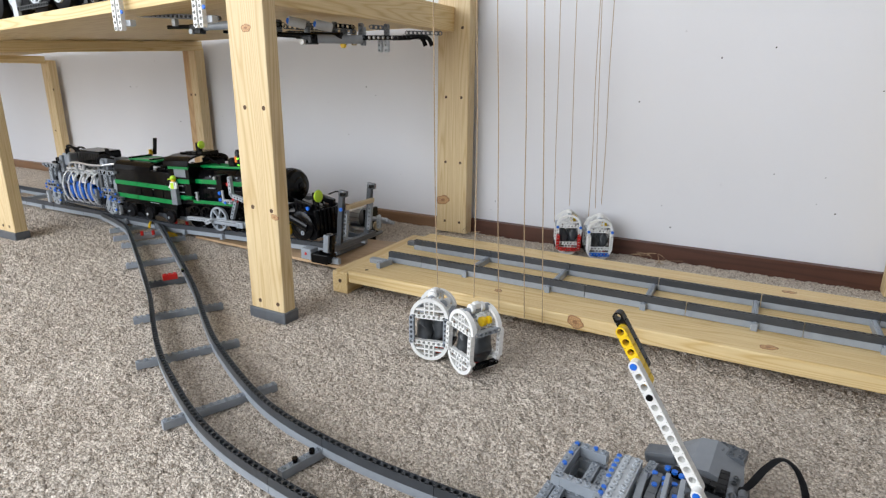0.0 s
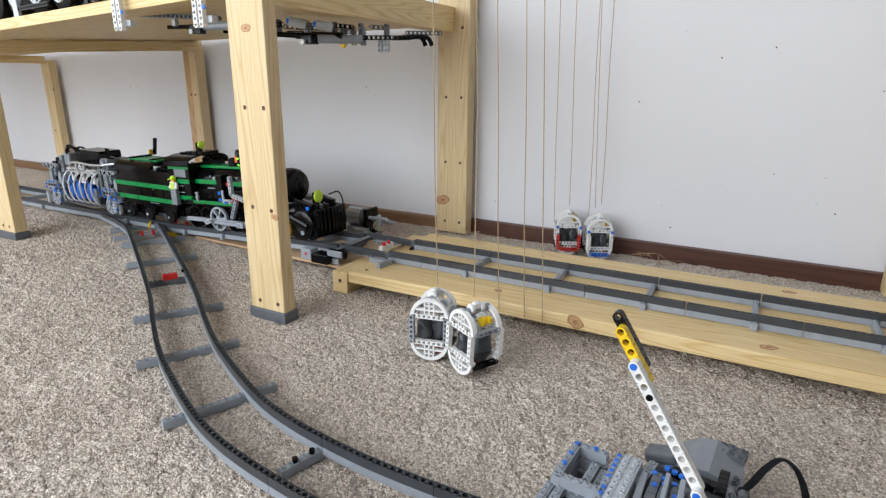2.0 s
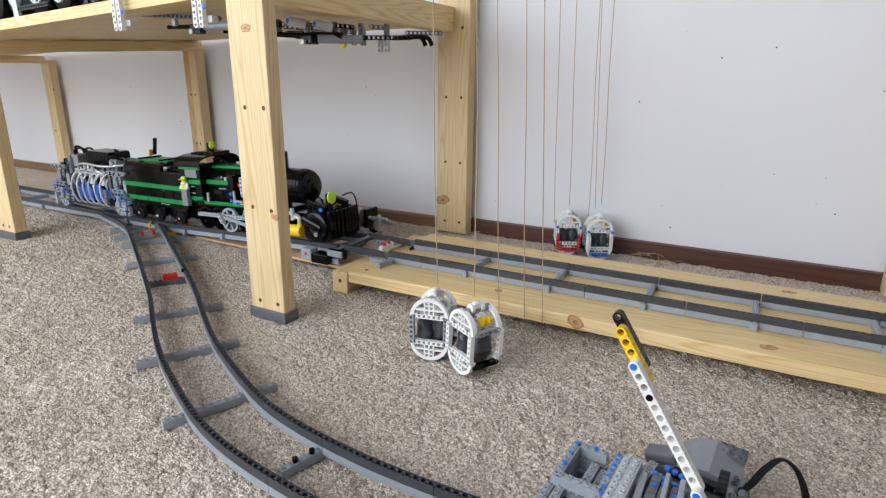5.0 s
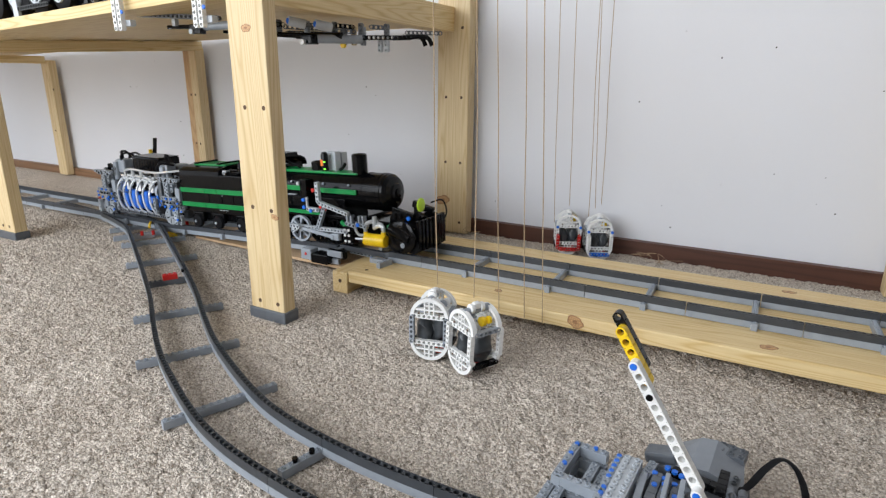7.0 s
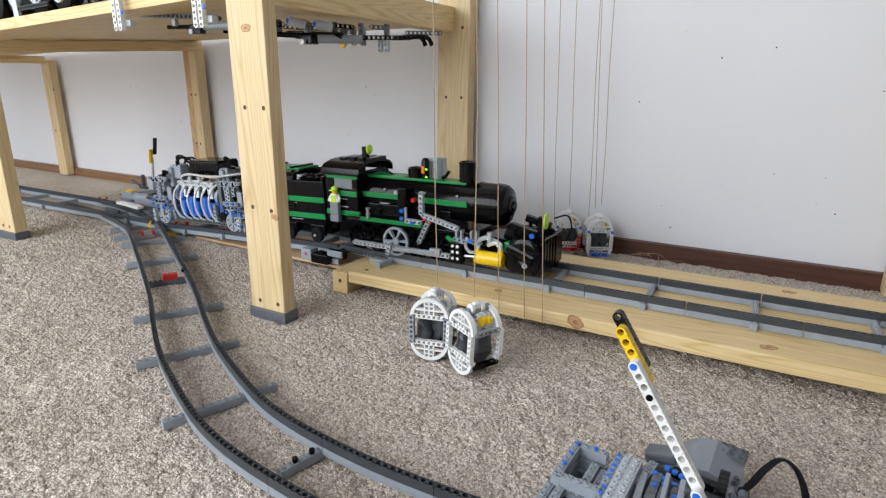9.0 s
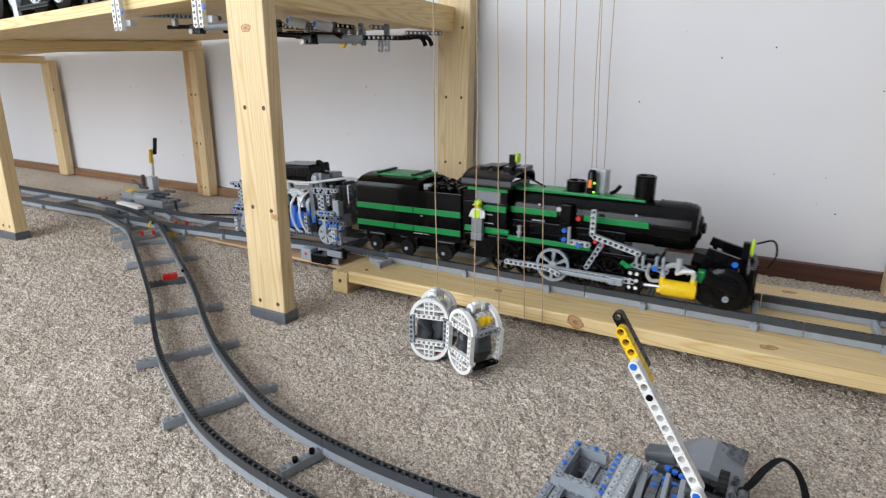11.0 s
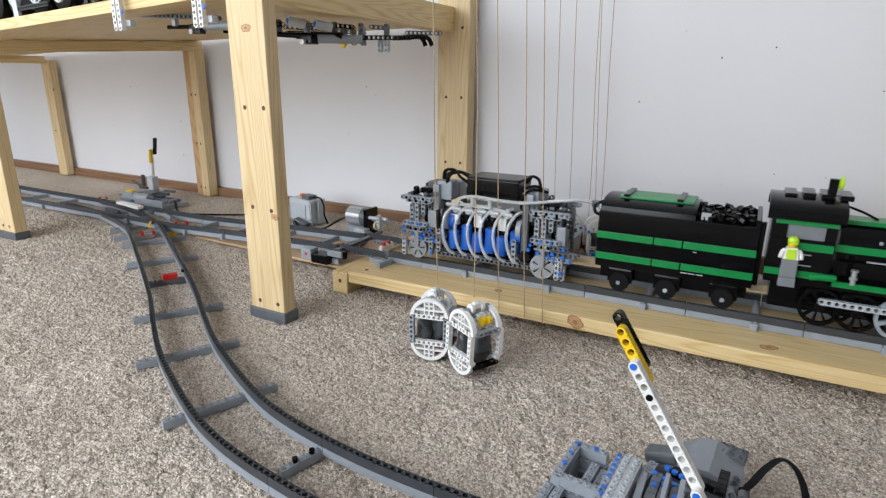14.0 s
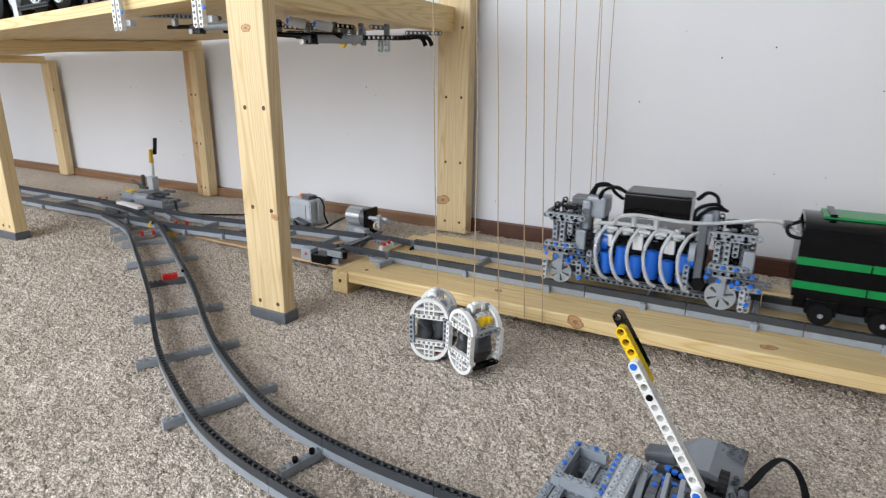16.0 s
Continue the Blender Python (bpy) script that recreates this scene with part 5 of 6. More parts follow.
    part("valve", lathe(BM(), (0.095, -0.054, 0.062), (0, 0, 1), ((0, 0.003), (0.006, 0.003), (0.007, 0.0045), (0.009, 0.0045), (0.01, 0.003), (0.016, 0.003), (0.017, 0.0042), (0.019, 0.0042)), 12), silver_p, t, "grey tap", smooth=True)
    beam(t, 5, pale_grey, (0.208, -0.057, 0.084), axis="z", name="bell_crank", label="light grey bell crank")
    beam(t, 9, pale_grey, (0.212, -0.057, 0.080), (0.276, -0.057, 0.064), name="bell_crank")
    beam(t, 4, pale_grey, (0.178, -0.053, 0.066), (0.21, -0.053, 0.065), name="link")
    for x, z in ((0.213, 0.073), (0.224, 0.069)):
        pin(t, red_p, (x, -0.058, z), r=0.003, h=0.002)
    part("pipe", cyl(BM(), (0.172, -0.05, 0.062), (0.172, -0.05, 0.088), 0.0028, 8), silver_p, t, "grey pipe")
    for x in (0.27, 0.297):
        for k in range(2):
            part("fork", box(BM(), x + 0.009 * k, x + 0.004 + 0.009 * k, -0.056, -0.046, 0.048, 0.062, 0.001), light_grey, t)
        beam(t, 3, light_grey, (x, -0.052, 0.046), (x + 0.02, -0.052, 0.042))
    pin(t, blue_p, (0.298, -0.057, 0.046), r=0.0038, h=0.002)
    pin(t, blue_p, (0.19, -0.06, 0.0645), r=0.0035, h=0.002)
    beam(t, 6, light_grey, (0.222, -0.0585, 0.070), (0.204, -0.0585, 0.034), name="link", label="light grey swinging link")
    part("bracket", tube(BM(), [(0.25, -0.045, 0.045), (0.262, -0.048, 0.04), (0.27, -0.048, 0.046)], 0.004), green_p, t, "green bracket")
    for x in (0.112, 0.150, 0.186, 0.236):
        part("boiler_band", lathe(BM(), (x, 0, 0.098), (1, 0, 0), ((0, 0.0328), (0, 0.0334), (0.0012, 0.0334), (0.0012, 0.0328)), 32), black_p, t, smooth=True)
    for x in (0.118, 0.2, 0.262):
        part("rivet", cyl(BM(), (x, -0.0318, 0.1115), (x, -0.0335, 0.1125), 0.0022, 8), light_grey, t, "grey rivet")
    for x0, x1, z0 in ((0.03, 0.048, 0.0905), (0.03, 0.05, 0.0765), (0.108, 0.128, 0.087)):
        blk(t, "chrome_mark", pale_grey, x0, x1, -0.0508 if x1 < 0.07 else -0.0355, -0.05 if x1 < 0.07 else -0.03, z0, z0 + 0.0012, 0.0, "thin pale mark")
    part("smokebox_hub", lathe(BM(), (0.349, 0, 0.098), (1, 0, 0), ((0, 0.008), (0.003, 0.008), (0.004, 0.006)), 14), black_p, t, smooth=True)
    for w in range(8):
        g = 2 * math.pi * w / 8
        part("rivet", cyl(BM(), (0.338, 0.0265 * math.cos(g), 0.098 + 0.0265 * math.sin(g)), (0.3415, 0.0265 * math.cos(g), 0.098 + 0.0265 * math.sin(g)), 0.0024, 8), black_p, t)
    # wheels
    for x in (0.068, 0.108, 0.192, 0.232):
        turning.append((wheel_pair(t, x, 0.0245, 0.0245, 0.007, black_p, 0.042, 10), 0.0245))
    turning.append((wheel_pair(t, 0.150, 0.0255, 0.026, 0.006, light_grey, 0.049, 6), 0.0255))
    # cylinder block and guide
    blk(t, "guide_plate", black_p, 0.261, 0.282, -0.056, -0.04, 0.005, 0.04)
    for x, z in ((0.266, 0.034), (0.275, 0.034), (0.266, 0.024), (0.275, 0.024), (0.266, 0.013), (0.275, 0.013)):
        part("pin", lathe(BM(), (x, -0.0565, z), (0, -1, 0), ((0, 0.0026), (0.0012, 0.0026), (0.0012, 0.0014), (0.0004, 0.001)), 10), white_p, t, "white pin")
    part("piston_rod", cyl(BM(), (0.285, -0.05, 0.018), (0.308, -0.05, 0.019), 0.0022, 10), silver_p, t)
    part("cylinder", lathe(BM(), (0.308, -0.05, 0.0195), (1, 0, 0), ((0, 0.004), (0.0005, 0.0095), (0.002, 0.0115), (0.042, 0.0115), (0.046, 0.0105), (0.047, 0.004)), 20), yellow_p, t, "yellow pneumatic cylinder", smooth=True)
    part("port", cyl(BM(), (0.303, -0.05, 0.0135), (0.309, -0.05, 0.0135), 0.004, 10), yellow_p, t)
    part("port", cyl(BM(), (0.349, -0.05, 0.02), (0.349, -0.05, 0.036), 0.0045, 10), yellow_p, t)
    part("port", cyl(BM(), (0.309, -0.05, 0.02), (0.309, -0.05, 0.034), 0.004, 10), yellow_p, t)
    part("hose", tube(BM(), [(0.309, -0.05, 0.034), (0.31, -0.05, 0.046), (0.322, -0.046, 0.052), (0.335, -0.04, 0.046), (0.342, -0.04, 0.04)], 0.004), clear_p, t, "clear air hose", smooth=True)
    part("hose", tube(BM(), [(0.349, -0.05, 0.036), (0.348, -0.05, 0.045), (0.338, -0.048, 0.046), (0.325, -0.045, 0.040)], 0.0038), clear_p, t, "clear air hose", smooth=True)
    part("hose", tube(BM(), [(0.29, -0.05, 0.05), (0.288, -0.052, 0.036), (0.294, -0.05, 0.026), (0.306, -0.046, 0.026)], 0.0028), clear_p, t, "clear air hose", smooth=True)
    part("t_piece", cyl(BM(), (0.328, -0.046, 0.044), (0.328, -0.046, 0.062), 0.0042, 10), clear_p, t)
    # front truck
    part("neck", tube(BM(), [(0.34, 0, 0.05), (0.37, 0, 0.045), (0.40, 0, 0.042)], 0.018, 8), black_p, t)
    blk(t, "truck_frame", black_p, 0.352, 0.418, -0.036, 0.036, 0.012, 0.044, 0.004)
    part("truck_shell", cyl(BM(), (0.362, -0.045, 0.044), (0.404, -0.045, 0.028), 0.012, 14), black_p, t, "glossy black shell", smooth=True)
    part("truck_shell", cyl(BM(), (0.362, 0.045, 0.044), (0.404, 0.045, 0.028), 0.012, 14), black_p, t, smooth=True)
    for s in (-1, 1):
        part("hand_rail", box(BM(), 0.0, 0.045, s * 0.032 - 0.004, s * 0.032 + 0.004, 0.0, 0.012, 0.001, pose(0.358, 0, 0.068, 0, 14, 0)), black_p, t)
    blk(t, "buffer_plate", black_p, 0.41, 0.42, -0.04, 0.04, 0.02, 0.052, 0.002)
    bm = BM()
    for k in range(9):
        y = -0.04 + 0.01 * k
        box(bm, 0.419 - abs(y) * 0.12, 0.425 - abs(y) * 0.12, y - 0.0035, y + 0.0035, -0.012 + 0.018, 0.06, 0.001, None)
    part("cow_catcher", bm, black_p, t, "black slatted front guard")
    blk(t, "lamp_post", black_p, 0.402, 0.411, -0.03, -0.02, 0.04, 0.092)
    part("lamp", lathe(BM(), (0.411, -0.025, 0.085), (1, 0, 0), ((0, 0.005), (0.002, 0.012), (0.004, 0.012), (0.005, 0.009)), 18), lime_p, t, "lime headlamp", smooth=True)
    part("cable", tube(BM(), [(0.418, -0.0, 0.085), (0.438, 0.006, 0.09), (0.444, 0.01, 0.07), (0.436, 0.01, 0.05)], 0.0014), black_r, t)
    pin(t, blue_p, (0.396, -0.037, 0.062), r=0.004, h=0.003)
    blk(t, "bracket", green_p, 0.352, 0.362, -0.044, -0.03, 0.03, 0.048, 0.002, "green bracket")
    blk(t, "bracket", tan_p, 0.366, 0.374, -0.04, -0.034, 0.02, 0.034, 0.001, "tan bracket")
    for x in (0.368, 0.404):
        turning.append((wheel_pair(t, x, 0.0155, 0.0155, 0.006, black_r, 0.041, 0, None), 0.0155))
    for s in (-1, 1):
        part("fender", lathe(BM(), (0.388, s * 0.0455, 0.030), (0, s, 0), ((0, 0.026), (0.001, 0.0285), (0.005, 0.0285), (0.007, 0.025), (0.007, 0.012), (0.006, 0.01)), 26), black_p, t, "glossy black round fender", smooth=True)
        part("fender_pin", lathe(BM(), (0.391, s * 0.0515, 0.0165), (0, s, 0), ((0, 0.0042), (0.0024, 0.0042), (0.0024, 0.0022), (0.001, 0.002)), 12), light_grey, t, "grey axle pin")
        for k in range(3):
            part("truck_stud", cyl(BM(), (0.366 + 0.012 * k, s * 0.036, 0.058 + 0.002 * (k % 2)), (0.366 + 0.012 * k, s * 0.036, 0.07), 0.0034, 8), black_p, t)
    return t


loco = locomotive()
CRANK = 0.0105
coupling = beam(loco, 25, pale_grey, (0.068, -0.056, 0.0255), name="coupling_rod", label="light grey coupling rod")
main_rod = part("main_rod", box(BM(), 0, 0.088, -0.003, 0.003, -0.0034, 0.0034, 0.002), light_grey, loco, "light grey main rod")
crosshead = part("crosshead", box(BM(), -0.008, 0.012, -0.005, 0.005, -0.006, 0.006, 0.002), light_grey, loco)
crank_arm = beam(loco, 3, pale_grey, (0.15, -0.062, 0.0255), name="crank_arm")




def toy_figure():
    """A small moulded figure: one plain mesh."""
    bm = BM()
    lay = bm.faces.layers.int.new("colour")

    def paint(index):
        for f in bm.faces:
            if f[lay] == 0:
                f[lay] = index + 1

    box(bm, -0.0095, 0.0095, -0.005, 0.005, 0, 0.012, 0.001)
    box(bm, -0.009, 0.009, -0.0045, 0.0045, 0.0122, 0.036, 0.001)
    paint(0)
    q = [bm.verts.new((x, y, z)) for z, w in ((0.036, 0.0088), (0.051, 0.0062)) for x, y in ((-w, -0.0045), (w, -0.0045), (w, 0.0045), (-w, 0.0045))]
    for f in ((0, 1, 5, 4), (1, 2, 6, 5), (2, 3, 7, 6), (3, 0, 4, 7), (4, 5, 6, 7)):
        bm.faces.new([q[i] for i in f])
    for s in (-1, 1):
        tube(bm, [(s * 0.0075, 0, 0.048), (s * 0.0105, -0.001, 0.043), (s * 0.0115, -0.004, 0.037)], 0.0024, 6, 3)
    paint(1)
    box(bm, -0.0052, 0.0052, -0.0056, -0.0044, 0.036, 0.049, 0.0003)
    paint(3)
    lathe(bm, (0, 0, 0.051), (0, 0, 1), ((0, 0.003), (0.001, 0.0052), (0.008, 0.0052), (0.009, 0.004)), 14)
    paint(2)
    lathe(bm, (0, 0, 0.0565), (0, 0, 1), ((0, 0.0058), (0.003, 0.0064), (0.0065, 0.0052), (0.0082, 0.002)), 14)
    box(bm, -0.005, 0.005, -0.0105, -0.004, 0.0572, 0.0586, 0.0004)
    paint(3)
    for f in bm.faces:
        f.material_index = f[lay] - 1
    me = bpy.data.meshes.new("toy_figure")
    bm.to_mesh(me)
    bm.free()
    for mat in (mid_grey, white_p, yellow_p, lime_p):
        me.materials.append(mat)
    return tagged(new("toy_figure", me), "small plastic toy figure with a lime cap", "toy figure")


figure = toy_figure()


def tender():
    t = thing("toy_tender", Matrix(), "black toy coal tender with two green stripes", "toy tender")
    L = 0.206
    blk(t, "frame", black_p, 0.005, L - 0.005, -0.032, 0.032, 0.016, 0.036)
    blk(t, "body", black_p, 0.0, L, -0.05, 0.05, 0.036, 0.118, 0.0015)
    for z0 in (0.0475, 0.0785):
        for x0, x1 in ((0.0, 0.078), (0.079, 0.116), (0.117, L)):
            stripe(t, x0, x1 - 0.0006, z0, z0 + 0.0098)
    for x in (0.03, 0.06, 0.1, 0.135, 0.17):
        blk(t, "panel", black_p, x, x + 0.03, -0.0512, -0.0505, 0.0575, 0.078, 0.0003)
    for x in (0.118, 0.128, 0.138):
        for z in (0.0435, 0.0745):
            blk(t, "pale_mark", pale_grey, x, x + 0.008, -0.0506, -0.0498, z, z + 0.0012, 0.0, "thin pale mark")
    part("shoulder", arch(0.002, 0.128, 0.0505, 0.118, 0.018, 0.006), black_p, t, "rounded black top", smooth=True)
    blk(t, "top_plate", green_p, 0.022, 0.122, -0.024, 0.03, 0.1335, 0.1375, 0.001, "green top plate")
    for x in (0.028, 0.10):
        blk(t, "grip", black_p, x, x + 0.008, -0.028, 0.03, 0.137, 0.141)
    rng = random.Random(3)
    bm = BM()
    for _ in range(230):
        x, y = rng.uniform(0.128, 0.2), rng.uniform(-0.044, 0.044)
        s = rng.uniform(0.0018, 0.0042)
        box(bm, -s, s, -s, s, -s * 0.7, s * 0.7, 0, pose(x, y, 0.1185 + rng.uniform(0, 0.007), rng.uniform(0, 90), rng.uniform(0, 90), rng.uniform(0, 90)))
    ob = part("coal", bm, black_p, t, "heap of black toy coal")
    ob["kind"] = "stuff"
    # a clear block added to stand in for a highlight on the coal
    part("coal_gleam", box(BM(), 0.134, 0.146, -0.044, -0.034, 0.119, 0.128, 0.001, None), clear_p, t)
    blk(t, "front_wall", black_p, L - 0.006, L, -0.05, 0.05, 0.118, 0.128)
    blk(t, "front_post", black_p, L, L + 0.006, -0.045, -0.038, 0.04, 0.125)
    blk(t, "coupling", tan_p, L - 0.002, L + 0.02, -0.012, 0.012, 0.022, 0.032, 0.001, "tan coupling bar")
    blk(t, "coupling", tan_p, -0.05, 0.005, -0.008, 0.008, 0.022, 0.030, 0.001, "tan coupling bar")
    for x, mat in ((0.036, light_grey), (0.101, pale_grey), (0.174, light_grey)):
        blk(t, "axle_box", black_p, x - 0.018, x + 0.018, -0.043, -0.034, 0.012, 0.034, 0.003)
        turning.append((wheel_pair(t, x, 0.0145, 0.0145, 0.007, black_r, 0.043, 0, mat), 0.0145))
    part("hose", tube(BM(), [(-0.0, -0.01, 0.125), (-0.014, -0.015, 0.118), (-0.012, -0.02, 0.108), (0.0, -0.02, 0.104)], 0.0025), black_r, t, "black hose", smooth=True)
    return t


tender_car = tender()


wheel_grey = material("mid grey wheel plastic", (0.30, 0.32, 0.34), 0.32)


def air_car():
    t = thing("compressor_wagon", Matrix(), "grey toy wagon carrying a blue pneumatic pump engine", "toy wagon")
    L = 0.275
    # long floor beams
    for y in (-0.046, 0.046):
        beam(t, 22, dark_grey, (0.052, y, 0.014), name="floor_beam")
        beam(t, 20, black_p, (0.06, y * 0.8, 0.022), name="floor_beam")
    blk(t, "floor", black_p, 0.03, 0.25, -0.035, 0.035, 0.02, 0.028)
    for e, (x, r) in enumerate(((0.01, 0.0178), (0.232, 0.0195))):
        turning.append((wheel_pair(t, x, r, r, 0.006, wheel_grey, 0.048, 6, None, 3), r))
        part("fork", box(BM(), x - 0.005, x + 0.005, -0.056, -0.046, 0.02, 0.05, 0.002), light_grey, t)
        blk(t, "bogie_block", light_grey, x - 0.013, x + 0.013, -0.056, -0.038, 0.046, 0.058, 0.002)
        for dx in (-0.008, 0.002, 0.012):
            pin(t, black_p, (x + dx - 0.002, -0.0562, 0.052), r=0.0026, h=0.0008)
        blk(t, "bogie_block", pale_grey, x - 0.016, x + 0.016, 0.036, 0.058, 0.045, 0.062, 0.002)
        blk(t, "bogie", dark_grey, x - 0.02, x + 0.03, -0.03, 0.03, 0.012, 0.05, 0.003)
        beam(t, 5, light_grey, (x, -0.05, 0.064), axis="z", name="column")
        beam(t, 5, light_grey, (x, 0.05, 0.064), axis="z", name="column")
        for k in range(3):
            beam(t, 9, dark_grey if k else black_p, (x + 0.012 + 0.009 * k, -0.03 + 0.012 * k, 0.04), axis="z", name="column")
            beam(t, 9, dark_grey, (x + 0.006 + 0.009 * k, 0.035 - 0.01 * k, 0.04), axis="z", name="column")
        beam(t, 6, light_grey, (x - 0.016, -0.052, 0.1), name="head_beam")
        beam(t, 6, light_grey, (x - 0.016, 0.052, 0.1), name="head_beam")
        beam(t, 8, dark_grey, (x + 0.004, -0.028, 0.107), axis="y", name="head_beam")
        beam(t, 8, light_grey, (x - 0.006, -0.028, 0.055), axis="y", name="head_beam")
        beam(t, 6, dark_grey, (x + 0.014, -0.054, 0.045), name="side_beam")
        beam(t, 4, light_grey, (x + 0.03, -0.055, 0.014), axis="z", name="side_beam")
        beam(t, 4, pale_grey, (x - 0.022 if e == 0 else x + 0.026, -0.056, 0.008), axis="z", name="side_beam")
        for dx, dz in ((-0.02, 0.046), (-0.005, 0.043), (0.018, 0.045), (0.034, 0.042), (0.032, 0.016), (0.012, 0.04)):
            pin(t, blue_p, (x + dx, -0.0588, dz), r=0.003, h=0.002)
        for k in range(4):
            beam(t, 4 + k % 2, dark_grey if k % 2 else light_grey, (x - 0.012 + 0.011 * k, -0.046 + 0.004 * (k % 2), 0.066 + 0.006 * (k % 3)), axis="z", name="column")
        blk(t, "bracket", light_grey, x + 0.02, x + 0.034, -0.05, -0.042, 0.055, 0.085, 0.002)
        for dx, dz in ((-0.012, 0.1), (0.0, 0.1), (0.02, 0.1)):
            pin(t, black_p, (x + dx, -0.0558, dz), r=0.0028, h=0.001)
        blk(t, "top_block", black_p, x - 0.006, x + 0.014, -0.03, -0.01, 0.108, 0.118, 0.002)
    for x in (0.05, 0.2):
        for y in (-0.044, 0.044):
            if x > 0.1 or y > 0:
                part("frame_post", box(BM(), x - 0.005, x + 0.005, y - 0.004, y + 0.004, 0.018, 0.112, 0.001), dark_grey, t)
        blk(t, "motor_head", light_grey, x - 0.012, x + 0.016, -0.035, -0.01, 0.102, 0.134, 0.004)
        blk(t, "motor_head", light_grey, x - 0.012, x + 0.012, 0.0, 0.03, 0.10, 0.128, 0.004)
    # pump engine
    part("crankshaft", cyl(BM(), (0.058, 0, 0.072), (0.195, 0, 0.072), 0.006, 12), black_p, t)
    blk(t, "crankcase", black_p, 0.07, 0.19, -0.03, 0.03, 0.045, 0.095, 0.003)
    for x in (0.062, 0.19):
        part("flywheel", cyl(BM(), (x - 0.004, -0.036, 0.07), (x + 0.004, -0.036, 0.07), 0.016, 18), light_grey, t, smooth=True)
    for k in range(6):
        x = 0.074 + 0.0215 * k
        part("pump", lathe(BM(), (x, -0.042 + 0.004 * (k % 2), 0.024), (0, 0.1, 1), ((0, 0.0075), (0.001, 0.009), (0.03 + 0.01 * (k % 2), 0.009), (0.032 + 0.01 * (k % 2), 0.005)), 16), blue_p, t, "blue air pump", smooth=True)
        part("pump", lathe(BM(), (x, 0.038, 0.024), (0, 0, 1), ((0, 0.0075), (0.001, 0.009), (0.034, 0.009), (0.036, 0.005)), 12), blue_p, t, "blue air pump", smooth=True)
        part("piston", box(BM(), x - 0.007, x + 0.007, -0.041, -0.03, 0.064 + 0.01 * (k % 2), 0.082 + 0.003 * (k % 3), 0.002), white_p if k % 2 == 0 else black_p, t, "piston block")
    part("cylinder_head", cyl(BM(), (0.06, -0.03, 0.07), (0.075, -0.03, 0.07), 0.015, 16), blue_p, t, smooth=True)
    part("cylinder_head", cyl(BM(), (0.188, -0.038, 0.06), (0.194, -0.038, 0.06), 0.012, 16), blue_p, t, smooth=True)
    for k in range(6):
        x = 0.062 + 0.0225 * k
        part("hose", tube(BM(), [(x + 0.022, -0.03, 0.1), (x + 0.008, -0.046, 0.092), (x, -0.056, 0.07), (x + 0.002, -0.058, 0.045), (x + 0.01, -0.056, 0.025), (x + 0.018, -0.05, 0.018)], 0.0026, 8), clear_p, t, "clear air hose", smooth=True)
    part("manifold", tube(BM(), [(0.06, -0.04, 0.097), (0.09, -0.042, 0.100), (0.13, -0.042, 0.1), (0.16, -0.042, 0.097), (0.17, -0.04, 0.092)], 0.003, 8), clear_p, t, "clear air manifold", smooth=True)
    part("main_hose", tube(BM(), [(0.082, -0.045, 0.1), (0.09, -0.05, 0.112), (0.115, -0.05, 0.117), (0.16, -0.05, 0.115), (0.2, -0.046, 0.115), (0.24, -0.036, 0.12), (0.275, -0.02, 0.123), (0.297, -0.012, 0.119)], 0.0026, 8), clear_p, t, "long clear air hose", smooth=True)
    for x in (0.11, 0.14):
        part("t_piece", cyl(BM(), (x, -0.046, 0.1), (x, -0.046, 0.116), 0.0038, 10), clear_p, t)
    part("hose_joint", box(BM(), 0.292, 0.302, -0.016, -0.008, 0.114, 0.124, 0.001), dark_grey, t)
    part("hose", tube(BM(), [(0.297, -0.012, 0.117), (0.312, -0.012, 0.11), (0.325, -0.014, 0.104)], 0.002), clear_p, t)
    blk(t, "battery_pack", black_p, 0.09, 0.18, -0.028, 0.03, 0.108, 0.142, 0.002, "black battery pack")
    blk(t, "battery_lid", black_p, 0.091, 0.179, -0.027, 0.029, 0.1422, 0.1445, 0.001)
    for x in (0.096, 0.174):
        for y in (-0.02, 0.022):
            part("screw", cyl(BM(), (x, y, 0.1444), (x, y, 0.1452), 0.0016, 8), dark_grey, t)
    for k in range(8):
        blk(t, "grip_rib", black_p, 0.098 + 0.0098 * k, 0.1045 + 0.0098 * k, -0.0288, -0.0278, 0.114, 0.138, 0.0003)
    # dense end frames: dark pierced columns, cross beams, pulleys and blue pins
    for e, x in enumerate((0.008, 0.236)):
        for k, (dx, y, z0, n, mat) in enumerate(((-0.018, -0.02, 0.058, 8, black_p), (-0.009, -0.036, 0.062, 6, dark_grey), (0.004, -0.02, 0.056, 8, black_p), (0.016, -0.03, 0.05, 8, dark_grey), (0.027, -0.04, 0.046, 5, light_grey), (-0.018, 0.022, 0.058, 8, black_p), (0.016, 0.028, 0.05, 8, dark_grey))):
            beam(t, n, mat, (x + dx, y, z0), axis="z", name="column")
        for dx, z, n, mat in ((-0.024, 0.104, 8, light_grey), (-0.02, 0.061, 6, light_grey), (-0.014, 0.053, 7, dark_grey), (0.008, 0.036, 5, light_grey)):
            beam(t, n, mat, (x + dx, -0.0525, z), name="side_beam")
        for dx, z in ((-0.022, 0.0535), (-0.006, 0.061), (0.01, 0.061), (0.03, 0.0535), (0.04, 0.036), (0.016, 0.0365)):
            pin(t, blue_p, (x + dx, -0.0565, z), r=0.0026, h=0.0022)
